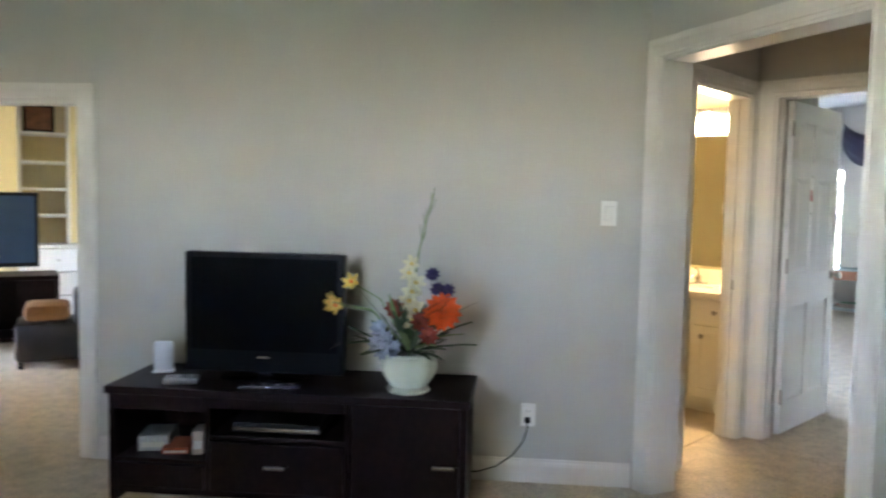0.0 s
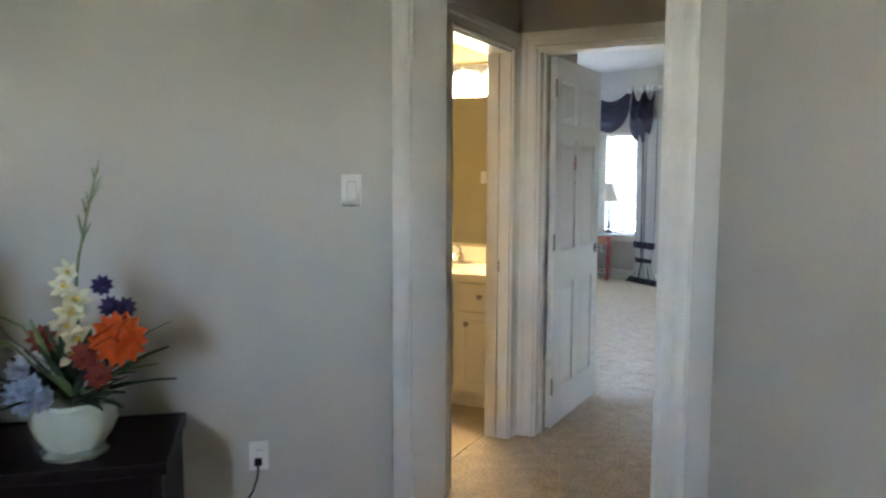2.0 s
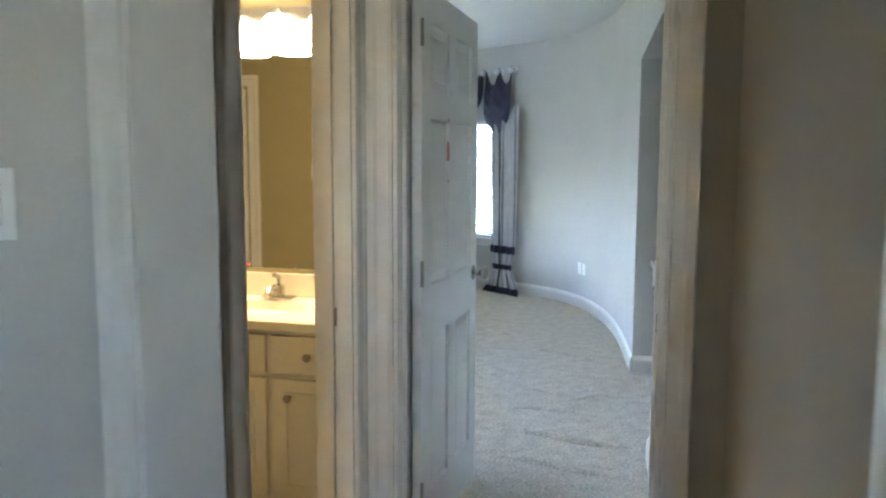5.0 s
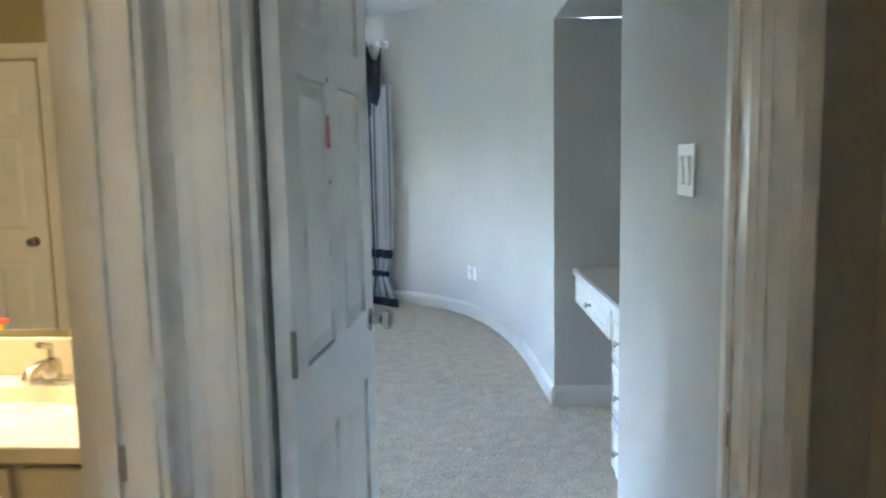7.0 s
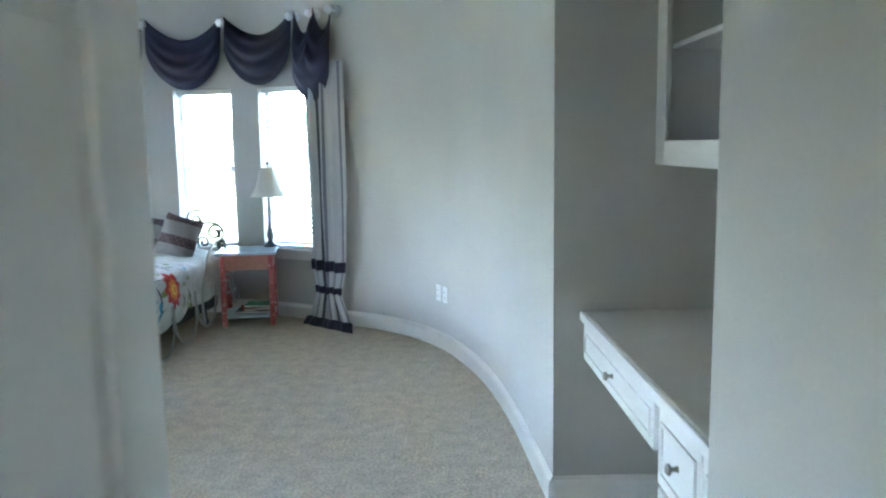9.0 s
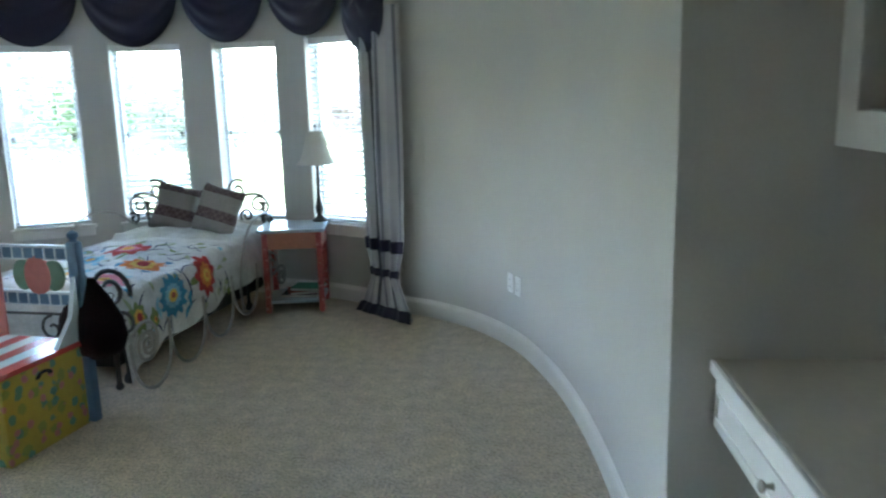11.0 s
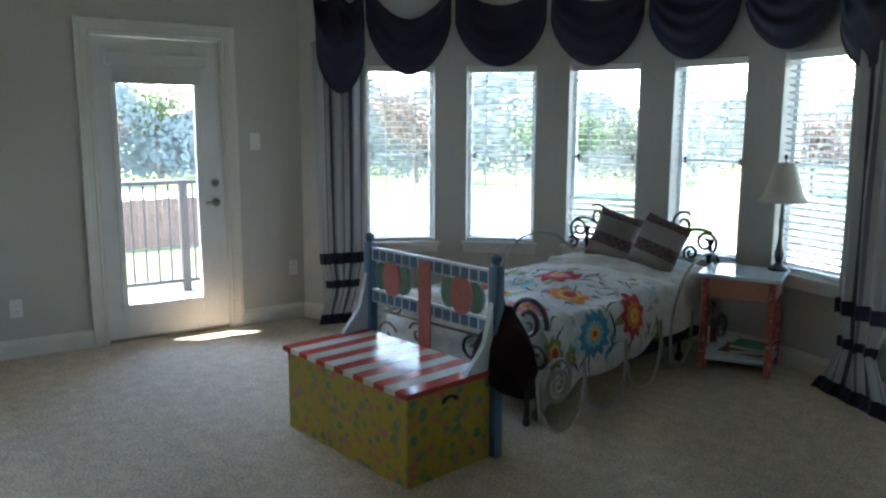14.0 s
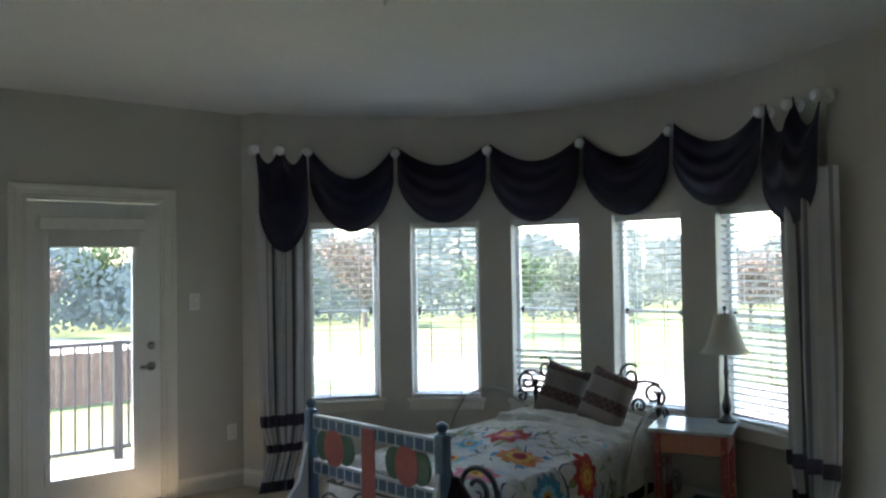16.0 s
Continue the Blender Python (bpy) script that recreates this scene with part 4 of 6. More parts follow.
for args in ((-0.14, 0.48, 0.12, 12, "teal", "sky"), (-0.10, 0.84, 0.115, 9, "red", "orange"), (0.14, 0.13, 0.11, 8, "pink", "pink"), (-0.16, 0.10, 0.075, 7, "green", "yellow"), (-0.22, 0.26, 0.055, 6, "green", "green"), (0.48, 0.85, 0.13, 8, "red", "pink"), (0.21, 0.60, 0.12, 9, "orange", "yellow"), (0.58, 0.62, 0.09, 7, "sky", "teal"), (0.72, 0.34, 0.12, 8, "red", "orange"), (0.45, 0.30, 0.09, 7, "sky", "yellow"), (0.78, 0.78, 0.08, 7, "green", "sky")):
    applique(*args)
rnd = random.Random(4)
for k in range(170):
    u, v = rnd.uniform(-0.30, 0.95), rnd.uniform(0.03, 1.18)
    bm = bmesh.new()
    a = rnd.uniform(0, 3.1)
    thin = k % 2 == 0
    L, Wd = (rnd.uniform(0.04, 0.10), rnd.uniform(0.004, 0.009)) if thin else (rnd.uniform(0.025, 0.06), rnd.uniform(0.012, 0.026))
    gr = [[bm.verts.new(quilt_at(u + math.cos(a) * L * s - math.sin(a) * (Wd * w * (1 - s * s) + 0.3 * L * s * s), v + math.sin(a) * L * s + math.cos(a) * (Wd * w * (1 - s * s) + 0.3 * L * s * s), 0.004)) for w in (-1, 0, 1)] for s in (-0.98, -0.5, 0, 0.5, 0.98)]
    for i in range(4):
        for j in range(2):
            bm.faces.new((gr[i][j], gr[i + 1][j], gr[i + 1][j + 1], gr[i][j + 1]))
    part("stem_applique" if thin else "leaf_applique", bm, FLM["navy" if thin else rnd.choice(["green", "green", "moss", "moss", "teal", "sky"])], eq, smooth=True)


def band_mat(name, c1, c2, c3):
    m = mat(name, c1, 0.9, grain=0.1, scale=70, bump=0.5, bump_scale=90)
    nt = m.node_tree
    b = nt.nodes["Principled BSDF"]
    co = nt.nodes.new("ShaderNodeTexCoord")
    sep = nt.nodes.new("ShaderNodeSeparateXYZ")
    n = nt.nodes.new("ShaderNodeTexChecker")
    n.inputs["Scale"].default_value = 38
    n.inputs["Color1"].default_value, n.inputs["Color2"].default_value = (*c2, 1), (*c3, 1)
    mr = nt.nodes.new("ShaderNodeMath")
    mr.operation = "MULTIPLY"
    mr.inputs[1].default_value = 5.2
    fr = nt.nodes.new("ShaderNodeMath")
    fr.operation = "FRACT"
    gt = nt.nodes.new("ShaderNodeMath")
    gt.operation = "GREATER_THAN"
    gt.inputs[1].default_value = 0.60
    mx = nt.nodes.new("ShaderNodeMix")
    mx.data_type = "RGBA"
    src = b.inputs["Base Color"].links[0].from_socket
    nt.links.new(co.outputs["Object"], sep.inputs[0])
    nt.links.new(co.outputs["Object"], n.inputs["Vector"])
    nt.links.new(sep.outputs["Z"], mr.inputs[0])
    nt.links.new(mr.outputs[0], fr.inputs[0])
    nt.links.new(fr.outputs[0], gt.inputs[0])
    nt.links.new(gt.outputs[0], mx.inputs["Factor"])
    nt.links.new(src, mx.inputs["A"])
    nt.links.new(n.outputs["Color"], mx.inputs["B"])
    nt.links.new(mx.outputs["Result"], b.inputs["Base Color"])
    return m


PILL = band_mat("beige and brown banded pillow cloth", (0.26, 0.235, 0.215), (0.08, 0.045, 0.045), (0.13, 0.09, 0.085))


def pillow(m, w, h, t, label):
    e = thing("pillow", m, label, "pillow", "bed pillows")
    bm = bmesh.new()
    N = 18
    for side in (1, -1):
        g = []
        for i in range(N + 1):
            row = []
            for j in range(N + 1):
                x, z = 2 * i / N - 1, 2 * j / N - 1
                puff = max(0.0, (1 - x**4) * (1 - z**4)) ** 0.5
                row.append(bm.verts.new((x * w / 2 * (1 - 0.06 * (1 - z * z) * abs(x) ** 3), side * t / 2 * puff + 0.006 * math.sin(5 * x + 4 * z), z * h / 2 * (1 - 0.06 * (1 - x * x) * abs(z) ** 3))))
            g.append(row)
        for i in range(N):
            for j in range(N):
                bm.faces.new((g[i][j], g[i + 1][j], g[i + 1][j + 1], g[i][j + 1]))
    bmesh.ops.remove_doubles(bm, verts=bm.verts, dist=0.002)
    part("cushion", bm, PILL, e, smooth=True)


pillow(BED @ pose(-0.63, 1.70, 0.72, -18, 14, 8), 0.335, 0.36, 0.15, "banded beige and brown pillow leaning on the headboard")
pillow(BED @ pose(-0.255, 1.63, 0.715, -22, 12, -10), 0.345, 0.36, 0.15, "banded beige and brown pillow overlapping its neighbour")

# ---- nightstand and lamp ----
NS = along((-1.565, 5.752), (-1.105, 5.842))
CORAL = mat("coral painted wood", (0.50, 0.15, 0.11), 0.4, grain=0.08, scale=40, spots=0.1)
DOTS = flower_mat("coral painted leg with dots", (0.48, 0.11, 0.10), ((0.62, 0.30, 0.28), (0.30, 0.05, 0.06)), 28.0)
SKYP = mat("pale blue painted top", (0.50, 0.60, 0.64), 0.2, grain=0.05, scale=30, spots=0.1)
ORANGEP = mat("salmon painted apron", (0.52, 0.23, 0.15), 0.45, grain=0.08, scale=40)
e = thing("nightstand", NS, "painted coral nightstand with a pale blue top", "nightstand")
NW, ND, NH = 0.44, 0.41, 0.61
bm = bmesh.new()
box(bm, -0.015, NW + 0.015, -0.015, ND, NH - 0.025, NH, 0.005)
part("top", bm, SKYP, e)
for x in (0.012, NW - 0.052):
    for y in (0.012, ND - 0.052):
        bm = bmesh.new()
        box(bm, x, x + 0.04, y, y + 0.04, 0.012, NH - 0.0255, 0.004)
        ball(bm, (x + 0.02, y + 0.02, 0.016), 0.016)
        part("leg", bm, DOTS, e)
for x0, x1, y0, y1 in ((0.0525, NW - 0.0525, 0.018, 0.034), (0.0525, NW - 0.0525, ND - 0.034, ND - 0.018), (0.018, 0.034, 0.0525, ND - 0.0525), (NW - 0.034, NW - 0.018, 0.0525, ND - 0.0525)):
    bm = bmesh.new()
    box(bm, x0, x1, y0, y1, NH - 0.145, NH - 0.026, 0.002)
    part("apron", bm, ORANGEP, e)
bm = bmesh.new()
box(bm, 0.02, NW - 0.02, 0.02, ND - 0.02, 0.075, 0.095, 0.003)
part("shelf", bm, PALE, e)
rnd = random.Random(8)
for k, (c, z) in enumerate((((0.10, 0.09, 0.09), 0.0955), ((0.42, 0.06, 0.04), 0.1185), ((0.06, 0.24, 0.13), 0.1425))):
    o = thing("book", NS @ pose(0.25 + 0.015 * k, 0.18, z, 0, 0, rnd.uniform(-14, 14)), "thin hardcover book lying on the nightstand shelf", "book", "books on the shelf")
    bm = bmesh.new()
    box(bm, -0.13 + 0.02 * k, 0.13, -0.09, 0.09, 0.0, 0.022, 0.002)
    part("cover", bm, mat("book cloth", c, 0.6, grain=0.1, scale=50), o)
    bm = bmesh.new()
    box(bm, -0.126 + 0.02 * k, 0.1315, -0.0915, 0.087, 0.003, 0.019)
    part("page_block", bm, mat("paper", (0.7, 0.67, 0.6), 0.9, grain=0.05), o)
LAMPM = NS @ pose(0.395, 0.33, NH)
SHADE = mat("cream lamp shade cloth", (0.60, 0.57, 0.50), 0.9, grain=0.04, scale=120, bump=0.2)
PEWT = mat("dark pewter lamp", (0.14, 0.14, 0.15), 0.3, 0.85, grain=0.08, scale=50)
e = thing("table_lamp", LAMPM, "slender dark candlestick lamp with a cream bell shade, unlit", "lamp")
bm = bmesh.new()
lathe(bm, ((0.0, 0.0005), (0.058, 0.001), (0.058, 0.012), (0.045, 0.022), (0.028, 0.032), (0.018, 0.05), (0.026, 0.075), (0.03, 0.10), (0.02, 0.14), (0.012, 0.19), (0.01, 0.26), (0.016, 0.30), (0.011, 0.33), (0.009, 0.42), (0.014, 0.435), (0.008, 0.45), (0.006, 0.50), (0.0, 0.505)))
part("base", bm, PEWT, e, smooth=True)
bm = bmesh.new()
prof = [(0.15 - 0.088 * (t**0.55), 0.42 + 0.235 * t) for t in [k / 10 for k in range(11)]]
lathe(bm, [(0.148, 0.42)] + prof + [(0.058, 0.655)] + [(r - 0.004, z) for r, z in reversed(prof)] , seg=32)
part("shade", bm, SHADE, e, smooth=True)
bm = bmesh.new()
cyl(bm, (0, 0, 0.49), (0, 0, 0.68), 0.003, seg=8)
ball(bm, (0, 0, 0.69), 0.011, sz=1.5)
for a in range(3):
    tube(bm, [(0, 0, 0.65), (0.059 * math.cos(a * 2.1), 0.059 * math.sin(a * 2.1), 0.65)], 0.002, 6)
part("finial", bm, PEWT, e, smooth=True)

# ---- desk in the niche ----
CAB = mat("white cabinet paint", (0.78, 0.77, 0.75), 0.3, grain=0.015, scale=60, spots=0.02)
DESKM = mat("cream laminate desk top", (0.60, 0.55, 0.48), 0.4, grain=0.03, scale=40, spots=0.04)
# local x along the wall from the near corner, y = 0 at the wall face, -y into the niche
DK = NICHE @ pose(n0, 0, 0)
DLEN = n1 - n0
FY = -0.115
e = thing("desk_worktop", DK, "cream laminate desk top built into the niche", "worktop")
bm = bmesh.new()
box(bm, 0.002, DLEN - 0.002, -0.718, FY, 0.752, 0.786, 0.006)
part("slab", bm, DESKM, e)
bm = bmesh.new()
box(bm, 0.002, DLEN - 0.002, FY + 0.0005, FY + 0.014, 0.750, 0.784, 0.004)
part("front_edge", bm, CAB, e)


def drawer(parent, x0, x1, z0, z1, y, name="drawer"):
    bm = bmesh.new()
    box(bm, x0, x1, y - 0.018, y, z0, z1, 0.003)
    o = part(name, bm, CAB, parent)
    bm = bmesh.new()
    m = 0.028
    for a, b, c, d in ((x0 + m, x1 - m, z0 + m, z0 + m + 0.01), (x0 + m, x1 - m, z1 - m - 0.01, z1 - m), (x0 + m, x0 + m + 0.01, z0 + m, z1 - m), (x1 - m - 0.01, x1 - m, z0 + m, z1 - m)):
        box(bm, a, b, y - 0.001, y + 0.006, c, d, 0.002)
    part("moulding", bm, CAB, o)
    bm = bmesh.new()
    lathe_y(bm, ((0.009, 0), (0.006, 0.006), (0.006, 0.016), (0.014, 0.02), (0.015, 0.026), (0.009, 0.031), (0, 0.032)), ((x0 + x1) / 2, y, (z0 + z1) / 2), 1)
    part("knob", bm, BRASS, o, "round dull nickel knob", True)


e = thing("desk_pencil_drawer", DK, "white shallow desk drawer under the top", "drawer")
bm = bmesh.new()
box(bm, 0.68, DLEN - 0.004, -0.60, FY - 0.022, 0.60, 0.7515)
part("case", bm, CAB, e)
drawer(e, 0.70, DLEN - 0.006, 0.598, 0.735, FY - 0.002)
e = thing("desk_cabinet", DK, "white drawer pedestal under the desk", "cabinet")
bm = bmesh.new()
box(bm, 0.004, 0.66, -0.70, FY - 0.021, 0.0, 0.7515, 0.002)
part("body", bm, CAB, e)
for z0, z1 in ((0.53, 0.735), (0.29, 0.515), (0.05, 0.275)):
    drawer(e, 0.345, 0.655, z0, z1, FY - 0.002)
    drawer(e, 0.01, 0.335, z0, z1, FY - 0.002)

e = thing("wall_cabinet", DK, "white open shelf cabinet hung over the desk", "cabinet")
UY = -0.40
for nm, dims in (("side_panel", (0.004, 0.03, -0.716, UY, 1.375, 2.12)), ("side_panel", (DLEN - 0.03, DLEN - 0.004, -0.716, UY, 1.375, 2.12)), ("divider", (DLEN / 2 - 0.02, DLEN / 2 + 0.02, -0.716, UY, 1.4305, 2.05)), ("bottom_panel", (0.031, DLEN - 0.031, -0.716, UY, 1.40, 1.43)), ("top_panel", (0.031, DLEN - 0.031, -0.716, UY, 2.05, 2.12)), ("back_panel", (0.031, DLEN - 0.031, -0.719, -0.708, 1.431, 2.049)), ("shelf", (0.031, DLEN / 2 - 0.021, -0.706, UY - 0.03, 1.76, 1.78)), ("shelf", (DLEN / 2 + 0.021, DLEN - 0.031, -0.706, UY - 0.03, 1.76, 1.78))):
    bm = bmesh.new()
    box(bm, *dims, 0.002)
    part(nm, bm, CAB if nm != "back_panel" else WALL, e)
bm = bmesh.new()
for a, b, c, d in ((0.004, 0.11, 1.342, 2.12), (DLEN - 0.11, DLEN - 0.004, 1.342, 2.12), (DLEN / 2 - 0.045, DLEN / 2 + 0.045, 1.43, 2.05), (0.1101, DLEN - 0.1101, 1.342, 1.4299), (0.1101, DLEN - 0.1101, 2.0501, 2.12)):
    box(bm, a, b, UY + 0.0003, UY + 0.02, c, d, 0.002)
part("face_frame", bm, CAB, e)

# ---- switches and outlets ----
wall_plate("wall_switch", along(tv(0.165), tv(0.0)) @ pose(0, 0, 1.353), "switch", "white rocker switch on the greige wall")
o = wall_plate("wall_outlet", along(tv(0.527), tv(0.0)) @ pose(0, 0, 0.34), "outlet", "white wall outlet with a black plug in it")
wall_plate("wall_switch", along(NP + nd * 0.50, NP) @ pose(0, 0, 1.37), "double", "white double rocker switch plate in the bedroom")
cp = [Vector(p) for p in curve]
k0 = min(range(len(cp)), key=lambda k: (cp[k] - Vector((0.245, 5.12))).length)
for off in (-0.052, 0.052):
    wall_plate("wall_outlet", along(cp[k0], cp[k0 - 1]) @ pose(off, -0.004, 0.395), "outlet", "white outlet, one of a pair low on the curved wall")
wall_plate("wall_switch", along(tuple(BD_P + bd * 1.07), corner_l) @ pose(0, 0, 1.36), "switch", "white switch beside the balcony door")
wall_plate("wall_outlet", along(tuple(BD_P - bd * 0.54), corner_l) @ pose(0, 0, 0.32), "outlet", "white outlet low beside the balcony door")
wall_plate("wall_outlet", along(tuple(BD_P + bd * 1.34), corner_l) @ pose(0, 0, 0.40), "outlet", "white outlet behind the curtain")
BLACK = mat("black plastic", (0.008, 0.008, 0.009), 0.45, grain=0.05, spec=0.22)
e = thing("power_cord", pose(*tv(0.53, 0.0), 0), "black power cord running from the outlet to the stand", "cord")
bm = bmesh.new()
nn = Vector((-td.y, td.x, 0))
tt = Vector((td.x, td.y, 0))
tube(bm, [tuple(nn * o2 + tt * k2 + Vector((0, 0, z))) for k2, o2, z in ((0, 0.03, 0.318), (0.0, 0.05, 0.28), (0.02, 0.06, 0.22), (0.07, 0.06, 0.15), (0.15, 0.06, 0.09), (0.24, 0.05, 0.055), (0.33, 0.04, 0.05))], 0.004)
part("cable", bm, BLACK, e, smooth=True)
bm = bmesh.new()
box(bm, -0.014, 0.014, -0.03, -0.0085, 0.305, 0.332, 0.004, )
bmesh.ops.transform(bm, matrix=Matrix.Rotation(math.atan2(-td.y, -td.x), 4, "Z"), verts=bm.verts)
part("plug", bm, BLACK, e)

# ---- bathroom ----
VAN = mat("off-white vanity paint", (0.72, 0.68, 0.58), 0.35, grain=0.02, scale=50, spots=0.03)
MARB = mat("cream cultured marble", (0.78, 0.72, 0.58), 0.18, grain=0.03, scale=18, spots=0.04, spot_scale=5)
VX0, VX1, VY0, VY1 = -1.62, -0.245, 0.035, 0.548
e = thing("vanity_cabinet", pose(0, 0, 0), "off-white bathroom vanity cabinet with drawers and doors", "vanity")
bm = bmesh.new()
box(bm, VX0, VX1, VY0 + 0.02, VY1, 0.09, 0.79, 0.002)
box(bm, VX0, VX1, VY0 + 0.08, VY1, 0.006, 0.0899)
part("body", bm, VAN, e)
for x0, x1, z0, z1, nm in ((-1.50, -1.02, 0.62, 0.77, "drawer"), (-1.50, -1.02, 0.12, 0.60, "door"), (-0.99, -0.60, 0.62, 0.77, "drawer"), (-0.99, -0.60, 0.12, 0.60, "door"), (-0.57, -0.262, 0.62, 0.77, "drawer"), (-0.57, -0.262, 0.12, 0.60, "door")):
    bm = bmesh.new()
    box(bm, x0, x1, VY0, VY0 + 0.0195, z0, z1, 0.004)
    o = part(nm, bm, VAN, e)
    if nm == "door":
        bm = bmesh.new()
        for a, b, c, d in ((x0 + 0.05, x1 - 0.05, z0 + 0.05, z0 + 0.062), (x0 + 0.05, x1 - 0.05, z1 - 0.062, z1 - 0.05), (x0 + 0.05, x0 + 0.062, z0 + 0.062, z1 - 0.062), (x1 - 0.062, x1 - 0.05, z0 + 0.062, z1 - 0.062)):
            box(bm, a, b, VY0 - 0.005, VY0 + 0.001, c, d, 0.002)
        part("moulding", bm, VAN, o)
    bm = bmesh.new()
    kz = (z0 + z1) / 2 if nm == "drawer" else z1 - 0.07
    kx = (x0 + x1) / 2 if nm == "drawer" else x0 + 0.07
    lathe_y(bm, ((0.009, 0), (0.006, 0.006), (0.006, 0.016), (0.015, 0.02), (0.016, 0.026), (0.009, 0.031), (0, 0.032)), (kx, VY0, kz), -1)
    part("knob", bm, BRASS, o, "round dull nickel knob", True)
e = thing("bathroom_sink", pose(0, 0, 0), "cream marble vanity top with a moulded basin", "sink")
bm = bmesh.new()
bx, by, ba, bb = -0.78, 0.26, 0.235, 0.165
top = []
N = 40
ring0 = [(bx + ba * math.cos(2 * math.pi * k / N), by + bb * math.sin(2 * math.pi * k / N)) for k in range(N)]
oxs = []
X0, X1, Y0, Y1 = VX0 - 0.0, VX1, VY0 - 0.025, VY1
for x, y in ring0:
    dx, dy = x - bx, y - by
    s = min((X1 - bx) / dx if dx > 1e-6 else 99, (X0 - bx) / dx if dx < -1e-6 else 99, (Y1 - by) / dy if dy > 1e-6 else 99, (Y0 - by) / dy if dy < -1e-6 else 99)
    oxs.append((bx + dx * s, by + dy * s))
zt = 0.828
lv = [[bm.verts.new((x, y, zt)) for x, y in oxs], [bm.verts.new((x, y, zt)) for x, y in ring0]]
for k in range(N):
    bm.faces.new((lv[0][k], lv[0][(k + 1) % N], lv[1][(k + 1) % N], lv[1][k]))
box(bm, X0, X1, Y0, Y0 + 0.03, 0.7905, zt - 0.001, 0.004)
part("countertop", bm, MARB, e)
bm = bmesh.new()
box(bm, X0 + 0.002, X1 - 0.002, Y1 - 0.02, Y1, zt + 0.0005, 0.935, 0.004)
part("backsplash", bm, MARB, e)
bm = bmesh.new()
lv = [[bm.verts.new((bx + (x - bx) * sc, by + (y - by) * sc, zt + dz)) for x, y in ring0] for sc, dz in ((1.0, 0.0), (0.95, -0.03), (0.84, -0.085), (0.55, -0.135), (0.18, -0.148))]
for a, b in zip(lv, lv[1:]):
    for k in range(N):
        bm.faces.new((a[k], a[(k + 1) % N], b[(k + 1) % N], b[k]))
bm.faces.new(lv[-1])
part("basin", bm, MARB, e, smooth=True)
bm = bmesh.new()
cyl(bm, (bx, by, zt - 0.1475), (bx, by, zt - 0.144), 0.022, seg=20)
part("drain", bm, CHROME, e, "chrome drain ring")
e = thing("faucet", pose(bx + 0.03, 0.465, zt + 0.001), "chrome single lever basin faucet", "faucet")
bm = bmesh.new()
box(bm, -0.075, 0.075, -0.025, 0.025, 0, 0.018, 0.008)
lathe(bm, ((0.026, 0.018), (0.026, 0.05), (0.02, 0.065), (0.0, 0.07)), seg=18)
tube(bm, [(0, 0, 0.04), (0, -0.05, 0.062), (0, -0.10, 0.055), (0, -0.115, 0.035)], 0.013, 10)
part("spout", bm, CHROME, e, smooth=True)
bm = bmesh.new()
tube(bm, [(0, 0, 0.07), (0, 0.0, 0.10), (0, -0.05, 0.115)], 0.009, 10)
part("lever", bm, CHROME, e, smooth=True)
YEL = mat("yellow glazed ceramic", (0.75, 0.48, 0.03), 0.25, grain=0.05)
e = thing("duck_figure", pose(-1.045, 0.43, zt + 0.001), "small yellow ceramic duck on a green dish", "figurine")
bm = bmesh.new()
lathe(bm, ((0.0, 0.0005), (0.055, 0.0005), (0.06, 0.008), (0.0, 0.008)), seg=20)
part("dish", bm, mat("green glaze", (0.18, 0.32, 0.10), 0.3, grain=0.05), e)
bm = bmesh.new()
ball(bm, (0, 0, 0.048), 0.042, 1, 0.85, 0.9)
ball(bm, (0.005, -0.01, 0.105), 0.028)
part("duck_body", bm, YEL, e, smooth=True)
bm = bmesh.new()
lathe(bm, ((0.0, 0.14), (0.012, 0.138), (0.02, 0.128), (0.05, 0.126), (0.05, 0.122), (0.0, 0.122)), seg=18)
part("red_hat", bm, mat("red glaze", (0.6, 0.05, 0.03), 0.25, grain=0.05), e)
MIRROR = mat("mirror silver", (0.9, 0.9, 0.88), 0.02, 1.0)
e = thing("wall_mirror", pose(0, 0, 0), "large frameless mirror over the vanity", "mirror")
bm = bmesh.new()
box(bm, VX0 + 0.02, -0.27, 0.543, 0.549, 0.955, 1.90, 0.001)
part("mirror_glass", bm, MIRROR, e)
e = thing("vanity_light", pose(-0.74, 0.55, 2.03), "three-lamp vanity light with frosted glass shades, lit", "vanity light")
bm = bmesh.new()
box(bm, -0.30, 0.30, -0.025, -0.001, -0.0, 0.07, 0.006)
part("backplate", bm, CHROME, e)
FROST = glow("lit frosted glass", (1.0, 0.83, 0.50), BATH_GLOW)
for x in (-0.21, 0.0, 0.21):
    bm = bmesh.new()
    tube(bm, [(x, -0.025, 0.035), (x, -0.08, 0.05), (x, -0.10, 0.02)], 0.009, 8)
    o = part("arm", bm, CHROME, e, smooth=True)
    bm = bmesh.new()
    lathe(bm, ((0.03, 0.02), (0.045, 0.0), (0.072, -0.06), (0.085, -0.115), (0.080, -0.115), (0.04, -0.01), (0.0, 0.01)), (x, -0.10, 0), 20)
    part("shade", bm, FROST, e, "frosted bell shade lit from within", True)
# chair rail
bm = bmesh.new()
box(bm, -1.78, -1.05, -2.049, -2.03, 1.30, 1.42, 0.006)
box(bm, -3.39, -3.24, -2.049, -2.03, 1.30, 1.42, 0.006)
tagged(part("chair_rail", bm, TRIM), "white chair rail along the bathroom wall", "trim", kind="structure")

